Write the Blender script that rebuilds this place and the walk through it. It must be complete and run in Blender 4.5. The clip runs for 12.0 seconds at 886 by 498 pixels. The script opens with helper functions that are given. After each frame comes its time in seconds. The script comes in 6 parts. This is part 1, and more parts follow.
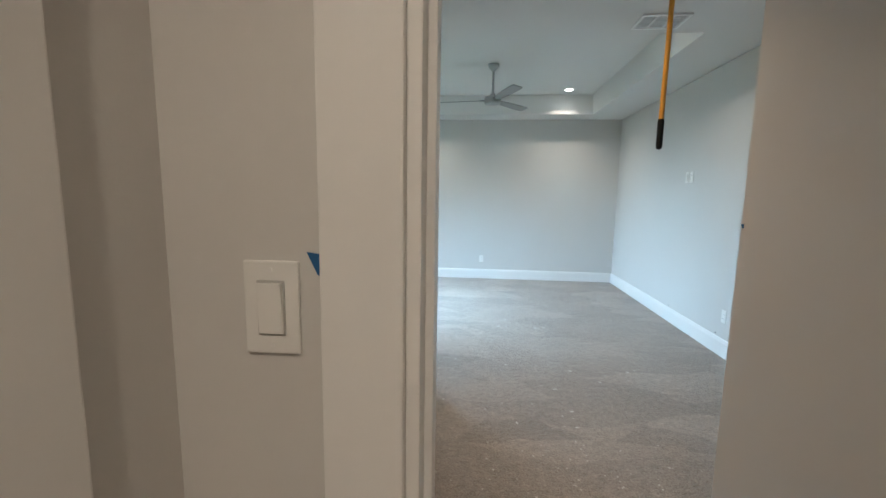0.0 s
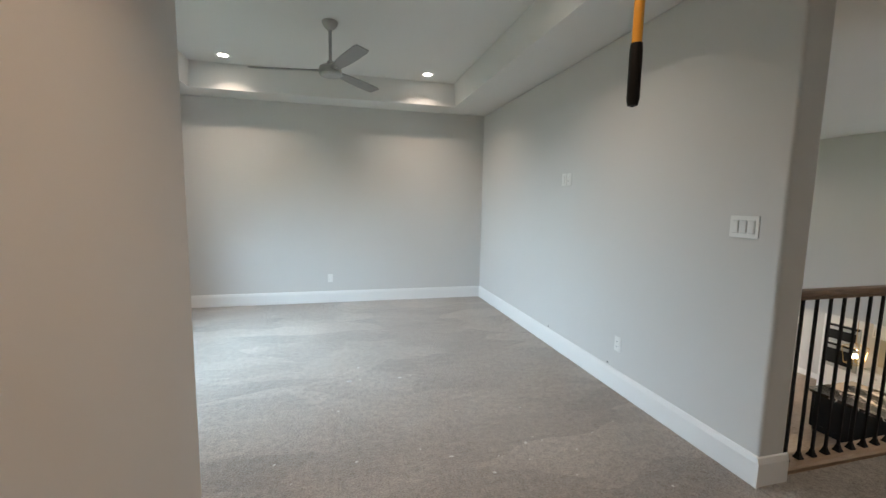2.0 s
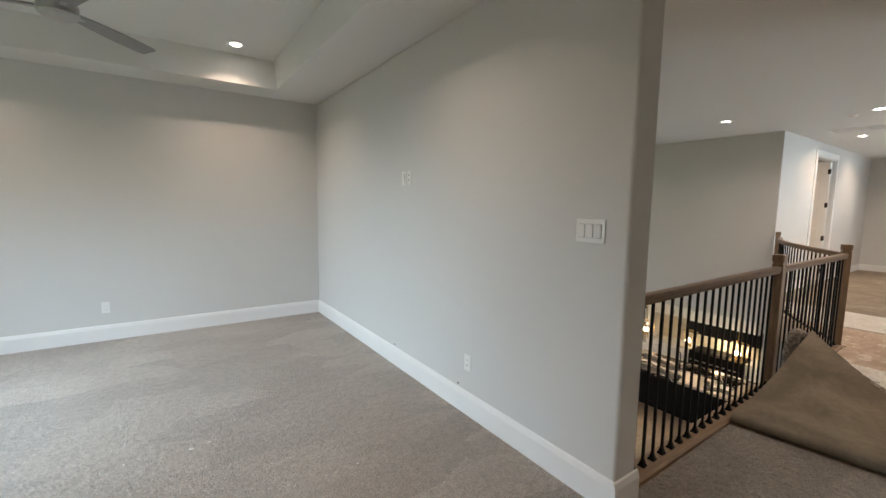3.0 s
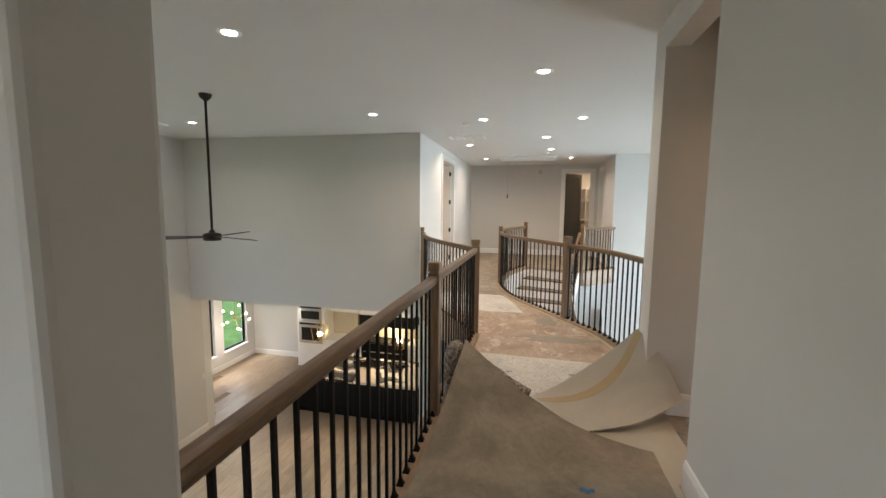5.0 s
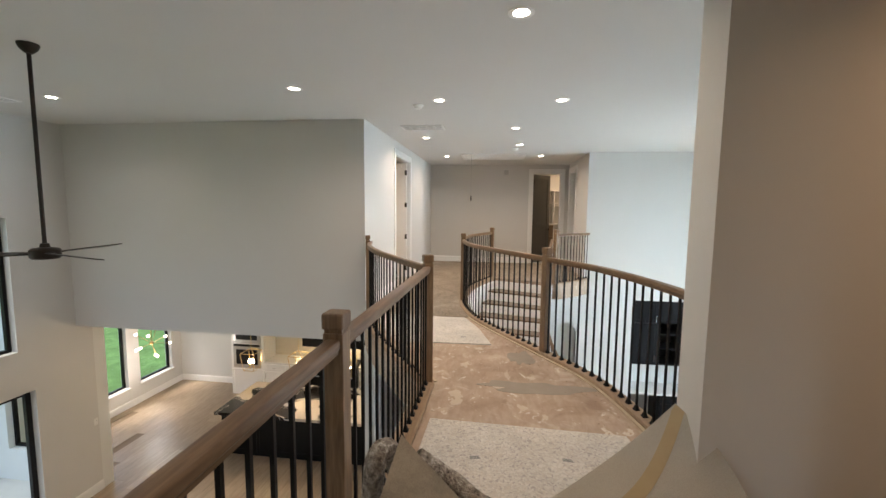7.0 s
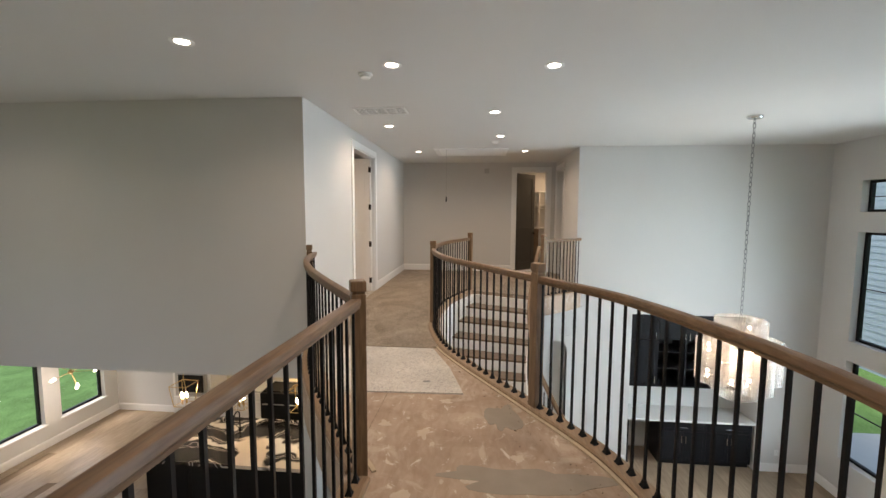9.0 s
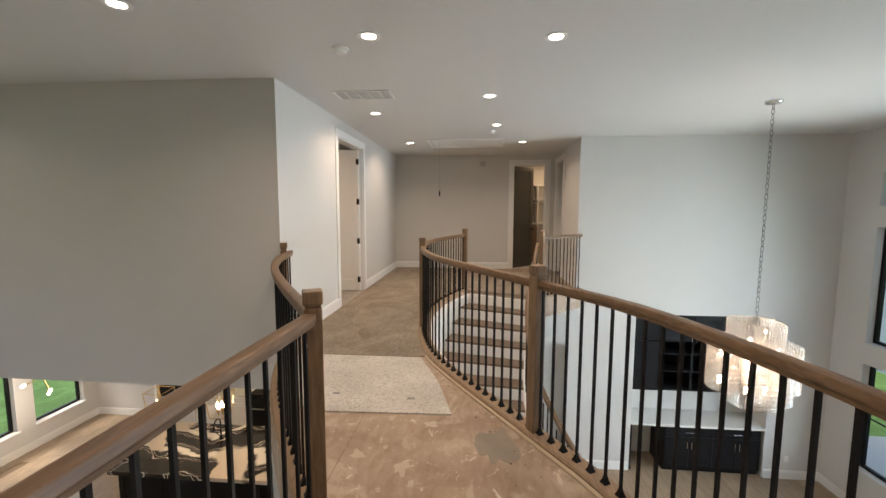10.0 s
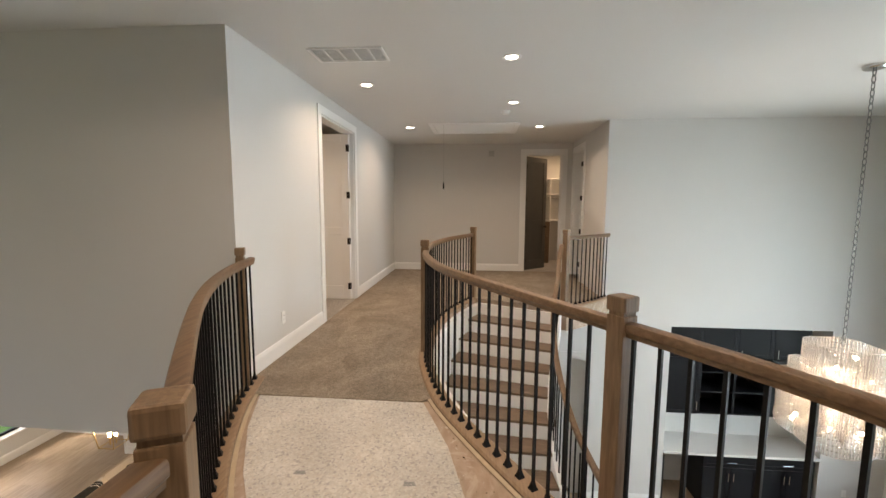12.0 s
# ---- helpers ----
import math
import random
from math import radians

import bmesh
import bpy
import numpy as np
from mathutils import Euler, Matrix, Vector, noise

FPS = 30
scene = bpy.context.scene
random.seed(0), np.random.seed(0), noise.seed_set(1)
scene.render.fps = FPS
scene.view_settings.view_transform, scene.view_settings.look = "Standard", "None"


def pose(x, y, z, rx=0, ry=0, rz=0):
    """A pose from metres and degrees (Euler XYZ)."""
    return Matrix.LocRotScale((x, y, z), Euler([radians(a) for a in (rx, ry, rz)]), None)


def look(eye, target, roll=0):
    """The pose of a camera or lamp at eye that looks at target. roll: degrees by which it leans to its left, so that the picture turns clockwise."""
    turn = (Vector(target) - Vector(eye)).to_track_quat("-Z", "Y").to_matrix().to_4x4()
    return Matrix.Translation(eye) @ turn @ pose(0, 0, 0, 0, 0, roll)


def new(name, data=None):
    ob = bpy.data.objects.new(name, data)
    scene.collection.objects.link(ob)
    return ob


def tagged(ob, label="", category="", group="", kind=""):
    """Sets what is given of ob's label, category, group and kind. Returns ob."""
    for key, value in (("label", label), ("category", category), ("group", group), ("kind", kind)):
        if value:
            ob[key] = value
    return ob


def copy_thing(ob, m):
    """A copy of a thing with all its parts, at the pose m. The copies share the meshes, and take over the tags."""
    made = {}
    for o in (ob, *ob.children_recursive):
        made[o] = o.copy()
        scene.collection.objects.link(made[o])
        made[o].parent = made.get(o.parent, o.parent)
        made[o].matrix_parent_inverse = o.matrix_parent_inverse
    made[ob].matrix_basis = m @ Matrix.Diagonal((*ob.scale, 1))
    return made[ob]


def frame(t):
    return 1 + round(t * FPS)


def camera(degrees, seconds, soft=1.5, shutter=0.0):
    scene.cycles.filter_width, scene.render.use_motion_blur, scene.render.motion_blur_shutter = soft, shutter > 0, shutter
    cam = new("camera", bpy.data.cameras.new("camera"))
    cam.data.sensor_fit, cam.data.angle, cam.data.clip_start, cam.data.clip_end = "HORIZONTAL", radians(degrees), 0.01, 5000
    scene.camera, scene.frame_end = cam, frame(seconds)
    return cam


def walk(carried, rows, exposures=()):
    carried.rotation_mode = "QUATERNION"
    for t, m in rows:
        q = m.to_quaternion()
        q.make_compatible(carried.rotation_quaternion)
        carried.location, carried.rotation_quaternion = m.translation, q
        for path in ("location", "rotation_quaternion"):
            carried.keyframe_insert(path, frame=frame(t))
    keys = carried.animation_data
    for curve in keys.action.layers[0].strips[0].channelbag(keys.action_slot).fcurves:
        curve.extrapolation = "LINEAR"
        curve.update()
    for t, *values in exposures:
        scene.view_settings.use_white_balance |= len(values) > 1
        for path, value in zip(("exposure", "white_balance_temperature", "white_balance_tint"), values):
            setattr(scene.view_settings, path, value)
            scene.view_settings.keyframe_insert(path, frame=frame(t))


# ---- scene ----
cam = camera(94.7, 12.0)
PATH = [
    (0, (0.759, 1.194, 1.448), (0.579, 3.169, 1.189), 0.9),
    (0.3, (0.785, 1.345, 1.468), (0.774, 3.329, 1.218), 0.7),
    (0.5, (0.81, 1.423, 1.465), (0.892, 3.405, 1.212), 1.1),
    (0.6, (0.844, 1.512, 1.451), (0.955, 3.494, 1.207), 0.5),
    (0.9, (0.958, 1.721, 1.466), (1.154, 3.697, 1.224), 0.6),
    (1, (0.98, 1.769, 1.473), (1.203, 3.742, 1.234), 0.9),
    (1.2, (0.992, 1.878, 1.472), (1.255, 3.847, 1.237), 0.7),
    (1.5, (0.948, 2.088, 1.442), (1.273, 4.048, 1.211), 0.9),
    (2, (0.935, 2.435, 1.455), (1.421, 4.362, 1.227), 1.0),
    (2.5, (1.113, 2.751, 1.462), (1.841, 4.601, 1.241), 1.0),
    (3, (1.319, 2.936, 1.465), (2.447, 4.574, 1.253), 0.8),
    (3.5, (1.632, 3.159, 1.475), (3.195, 4.39, 1.275), 0.6),
    (3.7, (1.768, 3.211, 1.484), (3.459, 4.259, 1.277), 0.4),
    (5.3, (2.887, 3.452, 1.492), (4.837, 3.844, 1.283), 0.6),
    (5.5, (3.002, 3.456, 1.481), (4.955, 3.834, 1.272), 0.6),
    (6, (3.353, 3.462, 1.491), (5.314, 3.802, 1.286), 0.6),
    (6.5, (3.661, 3.497, 1.464), (5.628, 3.797, 1.266), 0.6),
    (7, (3.975, 3.502, 1.487), (5.949, 3.759, 1.295), 0.6),
    (9, (5.188, 3.41, 1.471), (7.173, 3.59, 1.297), 0.3),
    (9.5, (5.482, 3.367, 1.464), (7.466, 3.542, 1.28), 0.2),
    (10, (5.638, 3.356, 1.46), (7.621, 3.527, 1.264), 0.2),
    (10.5, (5.879, 3.405, 1.445), (7.861, 3.576, 1.236), 0.2),
    (11, (6.086, 3.488, 1.467), (8.067, 3.657, 1.249), 0.2),
    (11.2, (6.202, 3.506, 1.438), (8.184, 3.669, 1.222), 0.2),
    (11.5, (6.37, 3.502, 1.448), (8.35, 3.672, 1.224), 0.3),
    (12, (6.669, 3.521, 1.443), (8.65, 3.691, 1.228), 0.3),
]
walk(cam, [(t, look(eye, target, roll)) for t, eye, target, roll in PATH], [(0.0, 1.3, 5700, 6), (1.0, 1.25, 5950, 8), (2.0, 1.12, 6500, 13), (2.6, 1.02, 6600, 14), (3.5, 1.13, 7150, 17), (5.2, 1.25, 6650, 12), (7.2, 1.2, 6750, 14), (9.0, 0.9, 6950, 16), (12.0, 0.91, 7300, 17)])

# ---- light ----
world = bpy.data.worlds.new("sky")
scene.world = world
world.use_nodes = True
wn = world.node_tree
sky = wn.nodes.new("ShaderNodeTexSky")
sky.sky_type = "NISHITA"
sky.sun_disc = False
sky.sun_elevation, sky.sun_rotation = radians(50), radians(35)
wn.links.new(sky.outputs[0], wn.nodes["Background"].inputs[0])
wn.nodes["Background"].inputs[1].default_value = 0.15
sun = new("sun", bpy.data.lights.new("sun", "SUN"))
sun.data.energy, sun.data.angle, sun.data.color = 1.2, radians(20), (1.0, 0.96, 0.9)
sun.matrix_world = look((0, 0, 30), (8, -14, 0))

window_light = new("window_light", bpy.data.lights.new("window_light", "AREA"))
window_light.data.shape, window_light.data.size, window_light.data.size_y = "RECTANGLE", 2.2, 1.4
window_light.data.energy, window_light.data.color = 27.0, (0.60, 0.83, 1.0)
window_light.data.spread = radians(112)
window_light.matrix_world = look((-1.42, 6.42, 1.40), (0.35, 6.5, -0.3))

# daylight of the tall front windows and of the rear windows, standing just outside the glass
for name, size, energy, eye, aim in (("front_window_light", (1.9, 4.8), 98.0, (10.65, -3.3, -0.3), (10.65, 0.0, -0.6)), ("rear_window_light", (2.2, 4.2), 21.0, (5.3, 10.7, -0.7), (5.3, 8.0, -2.9))):
    o = new(name, bpy.data.lights.new(name, "AREA"))
    o.data.shape, o.data.size, o.data.size_y = "RECTANGLE", *size
    o.data.energy, o.data.color = energy, (0.73, 0.88, 1.0)
    o.data.spread = radians(130)
    o.matrix_world = look(eye, aim)

H = 2.74          # upper ceiling
LF = -3.45        # lower floor
LC = -0.46        # lower ceiling over the kitchen
DOWN_W = 5.8      # downlight watts


# ---- materials ----
def mat(name, col, rough=0.6, metal=0.0, var=0.06, scale=4.0, bump=0.0, bscale=200.0, fine=0.0, coat=0.0):
    """Paint-like surface: broad tone variation, fine grain and relief."""
    m = bpy.data.materials.new(name)
    m.use_nodes = True
    nt = m.node_tree
    b = nt.nodes["Principled BSDF"]
    b.inputs["Roughness"].default_value = rough
    b.inputs["Metallic"].default_value = metal
    b.inputs["Coat Weight"].default_value = coat
    tc = nt.nodes.new("ShaderNodeTexCoord")
    n1 = nt.nodes.new("ShaderNodeTexNoise")
    n1.inputs["Scale"].default_value, n1.inputs["Detail"].default_value = scale, 4
    nt.links.new(tc.outputs["Object"], n1.inputs["Vector"])
    n2 = nt.nodes.new("ShaderNodeTexNoise")
    n2.inputs["Scale"].default_value, n2.inputs["Detail"].default_value = bscale, 2
    nt.links.new(tc.outputs["Object"], n2.inputs["Vector"])
    mix = nt.nodes.new("ShaderNodeMix")
    mix.data_type = "RGBA"
    mix.inputs["A"].default_value = (*[c * (1 - var) for c in col], 1)
    mix.inputs["B"].default_value = (*[min(1, c * (1 + var)) for c in col], 1)
    f = nt.nodes.new("ShaderNodeMath")
    f.operation = "MULTIPLY_ADD"
    nt.links.new(n2.outputs[0], f.inputs[0])
    f.inputs[1].default_value = fine
    nt.links.new(n1.outputs[0], f.inputs[2])
    nt.links.new(f.outputs[0], mix.inputs["Factor"])
    nt.links.new(mix.outputs["Result"], b.inputs["Base Color"])
    if bump:
        bp = nt.nodes.new("ShaderNodeBump")
        bp.inputs["Strength"].default_value, bp.inputs["Distance"].default_value = bump, 0.004
        nt.links.new(n2.outputs[0], bp.inputs["Height"])
        nt.links.new(bp.outputs[0], b.inputs["Normal"])
    return m


def wood(name, dark, light, along="X", rough=0.45, size=6.0, stretch=14.0, random_tone=0.0):
    m = bpy.data.materials.new(name)
    m.use_nodes = True
    nt = m.node_tree
    b = nt.nodes["Principled BSDF"]
    b.inputs["Roughness"].default_value = rough
    tc = nt.nodes.new("ShaderNodeTexCoord")
    mp = nt.nodes.new("ShaderNodeMapping")
    s = {"X": (1, stretch, stretch), "Y": (stretch, 1, stretch), "Z": (stretch, stretch, 1)}[along]
    mp.inputs["Scale"].default_value = s
    nt.links.new(tc.outputs["Object"], mp.inputs["Vector"])
    n = nt.nodes.new("ShaderNodeTexNoise")
    n.inputs["Scale"].default_value, n.inputs["Detail"].default_value, n.inputs["Distortion"].default_value = size, 6, 0.6
    nt.links.new(mp.outputs[0], n.inputs["Vector"])
    r = nt.nodes.new("ShaderNodeValToRGB")
    r.color_ramp.elements[0].position, r.color_ramp.elements[0].color = 0.3, (*dark, 1)
    r.color_ramp.elements[1].position, r.color_ramp.elements[1].color = 0.7, (*light, 1)
    nt.links.new(n.outputs[0], r.inputs[0])
    out = r.outputs[0]
    if random_tone:
        oi = nt.nodes.new("ShaderNodeObjectInfo")
        hs = nt.nodes.new("ShaderNodeHueSaturation")
        mr = nt.nodes.new("ShaderNodeMapRange")
        mr.inputs["To Min"].default_value, mr.inputs["To Max"].default_value = 1 - random_tone, 1 + random_tone
        nt.links.new(oi.outputs["Random"], mr.inputs["Value"])
        nt.links.new(mr.outputs[0], hs.inputs["Value"])
        nt.links.new(out, hs.inputs["Color"])
        out = hs.outputs[0]
    nt.links.new(out, b.inputs["Base Color"])
    bp = nt.nodes.new("ShaderNodeBump")
    bp.inputs["Strength"].default_value, bp.inputs["Distance"].default_value = 0.15, 0.002
    nt.links.new(n.outputs[0], bp.inputs["Height"])
    nt.links.new(bp.outputs[0], b.inputs["Normal"])
    return m


def speckle(name, cols, scale, rough=0.95, bump=0.5, dist=0.006, broad=0.25, warp=0.0, mid=0.0, nap=0.0):
    """Fibrous or flaky surface: fine coloured specks over broad worn patches."""
    m = bpy.data.materials.new(name)
    m.use_nodes = True
    nt = m.node_tree
    b = nt.nodes["Principled BSDF"]
    b.inputs["Roughness"].default_value = rough
    b.inputs["Specular IOR Level"].default_value = 0.1
    tc = nt.nodes.new("ShaderNodeTexCoord")
    n = nt.nodes.new("ShaderNodeTexNoise")
    n.inputs["Scale"].default_value, n.inputs["Detail"].default_value, n.inputs["Roughness"].default_value = scale, 3, 0.7
    nt.links.new(tc.outputs["Object"], n.inputs["Vector"])
    r = nt.nodes.new("ShaderNodeValToRGB")
    el = r.color_ramp.elements
    el[0].position, el[0].color = 0.3, (*cols[0], 1)
    el[1].position, el[1].color = 0.7, (*cols[-1], 1)
    for i, c in enumerate(cols[1:-1]):
        e = el.new(0.3 + 0.4 * (i + 1) / (len(cols) - 1))
        e.color = (*c, 1)
    nt.links.new(n.outputs[0], r.inputs[0])
    n2 = nt.nodes.new("ShaderNodeTexNoise")
    n2.inputs["Scale"].default_value, n2.inputs["Detail"].default_value, n2.inputs["Distortion"].default_value = 1.6, 5, 1.0 + warp
    nt.links.new(tc.outputs["Object"], n2.inputs["Vector"])
    mr = nt.nodes.new("ShaderNodeMapRange")
    mr.inputs["From Min"].default_value, mr.inputs["From Max"].default_value = 0.35, 0.65
    mr.inputs["To Min"].default_value, mr.inputs["To Max"].default_value = 1 - broad, 1 + broad * 0.6
    nt.links.new(n2.outputs[0], mr.inputs["Value"])
    if mid:
        n3 = nt.nodes.new("ShaderNodeTexNoise")
        n3.inputs["Scale"].default_value, n3.inputs["Detail"].default_value, n3.inputs["Roughness"].default_value = 22, 6, 0.75
        nt.links.new(tc.outputs["Object"], n3.inputs["Vector"])
        m3 = nt.nodes.new("ShaderNodeMapRange")
        m3.inputs["From Min"].default_value, m3.inputs["From Max"].default_value = 0.3, 0.7
        m3.inputs["To Min"].default_value, m3.inputs["To Max"].default_value = 1 - mid, 1 + mid
        nt.links.new(n3.outputs[0], m3.inputs["Value"])
        mm = nt.nodes.new("ShaderNodeMath")
        mm.operation = "MULTIPLY"
        nt.links.new(m3.outputs[0], mm.inputs[0])
        nt.links.new(mr.outputs[0], mm.inputs[1])
        mr = mm
    if nap:
        # brushed pile: wedge-shaped patches left by a vacuum cleaner
        mp = nt.nodes.new("ShaderNodeMapping")
        mp.inputs["Rotation"].default_value, mp.inputs["Scale"].default_value = (0, 0, 0.6), (1.0, 2.6, 1.0)
        warped = nt.nodes.new("ShaderNodeVectorMath")
        warped.operation = "MULTIPLY_ADD"
        warped.inputs[1].default_value = (0.35, 0.35, 0.0)
        nt.links.new(n2.outputs["Color"], warped.inputs[0])
        nt.links.new(tc.outputs["Object"], warped.inputs[2])
        nt.links.new(warped.outputs[0], mp.inputs["Vector"])
        vo = nt.nodes.new("ShaderNodeTexVoronoi")
        vo.inputs["Scale"].default_value = 1.5
        nt.links.new(mp.outputs[0], vo.inputs["Vector"])
        m4 = nt.nodes.new("ShaderNodeMapRange")
        m4.inputs["To Min"].default_value, m4.inputs["To Max"].default_value = 1 - nap, 1 + nap
        nt.links.new(vo.outputs["Color"], m4.inputs["Value"])
        mm = nt.nodes.new("ShaderNodeMath")
        mm.operation = "MULTIPLY"
        nt.links.new(m4.outputs[0], mm.inputs[0])
        nt.links.new(mr.outputs[0], mm.inputs[1])
        mr = mm
    hs = nt.nodes.new("ShaderNodeHueSaturation")
    nt.links.new(mr.outputs[0], hs.inputs["Value"])
    nt.links.new(r.outputs[0], hs.inputs["Color"])
    nt.links.new(hs.outputs[0], b.inputs["Base Color"])
    bp = nt.nodes.new("ShaderNodeBump")
    bp.inputs["Strength"].default_value, bp.inputs["Distance"].default_value = bump, dist
    if mid >= 0.2:
        # tufts and clumps of the pile
        add = nt.nodes.new("ShaderNodeMath")
        add.operation = "MULTIPLY_ADD"
        nt.links.new(n3.outputs[0], add.inputs[0])
        add.inputs[1].default_value = 2.2
        nt.links.new(n.outputs[0], add.inputs[2])
        nt.links.new(add.outputs[0], bp.inputs["Height"])
    else:
        nt.links.new(n.outputs[0], bp.inputs["Height"])
    nt.links.new(bp.outputs[0], b.inputs["Normal"])
    return m


def flakes(name, cols, scale):
    """Bonded foam crumbs: small cells of mixed colour, pressed flat, with soft broad streaks."""
    m = bpy.data.materials.new(name)
    m.use_nodes = True
    nt = m.node_tree
    L = nt.links.new
    b = nt.nodes["Principled BSDF"]
    b.inputs["Roughness"].default_value, b.inputs["Specular IOR Level"].default_value = 0.9, 0.15
    tc = nt.nodes.new("ShaderNodeTexCoord")
    n = nt.nodes.new("ShaderNodeTexNoise")
    n.inputs["Scale"].default_value, n.inputs["Detail"].default_value = 40, 3
    L(tc.outputs["Object"], n.inputs["Vector"])
    wv = nt.nodes.new("ShaderNodeVectorMath")
    wv.operation = "MULTIPLY_ADD"
    wv.inputs[1].default_value = (0.035, 0.035, 0.035)
    L(n.outputs["Color"], wv.inputs[0])
    L(tc.outputs["Object"], wv.inputs[2])
    vo = nt.nodes.new("ShaderNodeTexVoronoi")
    vo.inputs["Scale"].default_value = scale
    L(wv.outputs[0], vo.inputs["Vector"])
    sp = nt.nodes.new("ShaderNodeSeparateColor")
    L(vo.outputs["Color"], sp.inputs[0])
    r = nt.nodes.new("ShaderNodeValToRGB")
    r.color_ramp.interpolation = "CONSTANT"
    el = r.color_ramp.elements
    el[0].position, el[0].color = 0.0, (*cols[0], 1)
    el[1].position, el[1].color = 0.10, (*cols[1], 1)
    for i, c in enumerate(cols[2:]):
        e = el.new(0.28 + 0.72 * i / (len(cols) - 2))
        e.color = (*c, 1)
    L(sp.outputs[0], r.inputs[0])
    br = nt.nodes.new("ShaderNodeTexNoise")
    br.inputs["Scale"].default_value, br.inputs["Detail"].default_value = 2.6, 4
    L(tc.outputs["Object"], br.inputs["Vector"])
    mr = nt.nodes.new("ShaderNodeMapRange")
    mr.inputs["From Min"].default_value, mr.inputs["From Max"].default_value = 0.3, 0.7
    mr.inputs["To Min"].default_value, mr.inputs["To Max"].default_value = 0.86, 1.08
    L(br.outputs[0], mr.inputs["Value"])
    hs = nt.nodes.new("ShaderNodeHueSaturation")
    L(mr.outputs[0], hs.inputs["Value"])
    L(r.outputs[0], hs.inputs["Color"])
    L(hs.outputs[0], b.inputs["Base Color"])
    bp = nt.nodes.new("ShaderNodeBump")
    bp.inputs["Strength"].default_value, bp.inputs["Distance"].default_value = 0.5, 0.004
    L(vo.outputs["Distance"], bp.inputs["Height"])
    L(bp.outputs[0], b.inputs["Normal"])
    return m


def deck_wood(name):
    """Worn plywood deck: long grain, smeared drywall mud, brown scuffs and dust."""
    m = bpy.data.materials.new(name)
    m.use_nodes = True
    nt = m.node_tree
    L = nt.links.new
    b = nt.nodes["Principled BSDF"]
    b.inputs["Roughness"].default_value, b.inputs["Specular IOR Level"].default_value = 0.8, 0.2
    tc = nt.nodes.new("ShaderNodeTexCoord")

    def noise_of(scale, detail, distortion=0.0, stretch=(1, 1, 1), rough=0.6):
        mp = nt.nodes.new("ShaderNodeMapping")
        mp.inputs["Scale"].default_value = stretch
        L(tc.outputs["Object"], mp.inputs["Vector"])
        n = nt.nodes.new("ShaderNodeTexNoise")
        n.inputs["Scale"].default_value, n.inputs["Detail"].default_value = scale, detail
        n.inputs["Distortion"].default_value, n.inputs["Roughness"].default_value = distortion, rough
        L(mp.outputs[0], n.inputs["Vector"])
        return n.outputs[0]

    def over(base, top, mask, lo, hi, most):
        mr = nt.nodes.new("ShaderNodeMapRange")
        mr.inputs["From Min"].default_value, mr.inputs["From Max"].default_value, mr.inputs["To Max"].default_value = lo, hi, most
        L(mask, mr.inputs["Value"])
        mx = nt.nodes.new("ShaderNodeMix")
        mx.data_type = "RGBA"
        L(mr.outputs[0], mx.inputs["Factor"])
        L(base, [q for q in mx.inputs if q.name == "A" and q.type == "RGBA"][0])
        [q for q in mx.inputs if q.name == "B" and q.type == "RGBA"][0].default_value = (*top, 1)
        return [q for q in mx.outputs if q.type == "RGBA"][0]

    grain = noise_of(5, 6, 0.5, (1.5, 4.5, 1))
    r = nt.nodes.new("ShaderNodeValToRGB")
    r.color_ramp.elements[0].position, r.color_ramp.elements[0].color = 0.3, (0.37, 0.268, 0.198, 1)
    r.color_ramp.elements[1].position, r.color_ramp.elements[1].color = 0.72, (0.47, 0.365, 0.285, 1)
    L(grain, r.inputs[0])
    col = over(r.outputs[0], (0.24, 0.16, 0.115), noise_of(2.3, 7, 0.8), 0.48, 0.70, 0.6)
    col = over(col, (0.56, 0.47, 0.385), noise_of(3.1, 9, 1.2, rough=0.68), 0.55, 0.62, 0.5)
    mud = noise_of(7.5, 10, 0.6, (1, 1.3, 1), 0.72)
    col = over(col, (0.64, 0.57, 0.49), mud, 0.595, 0.63, 0.85)
    col = over(col, (0.17, 0.12, 0.09), noise_of(38, 3), 0.70, 0.76, 0.6)
    L(col, b.inputs["Base Color"])
    bp = nt.nodes.new("ShaderNodeBump")
    bp.inputs["Strength"].default_value, bp.inputs["Distance"].default_value = 0.25, 0.002
    L(mud, bp.inputs["Height"])
    L(bp.outputs[0], b.inputs["Normal"])
    return m


def glow(name, col, strength):
    m = bpy.data.materials.new(name)
    m.use_nodes = True
    b = m.node_tree.nodes["Principled BSDF"]
    b.inputs["Base Color"].default_value = (*col, 1)
    b.inputs["Emission Color"].default_value = (*col, 1)
    b.inputs["Emission Strength"].default_value = strength
    return m


def glassy(name, col=(1, 1, 1), rough=0.0, ior=1.45):
    m = bpy.data.materials.new(name)
    m.use_nodes = True
    b = m.node_tree.nodes["Principled BSDF"]
    b.inputs["Base Color"].default_value = (*col, 1)
    b.inputs["Transmission Weight"].default_value = 1
    b.inputs["Roughness"].default_value, b.inputs["IOR"].default_value = rough, ior
    return m


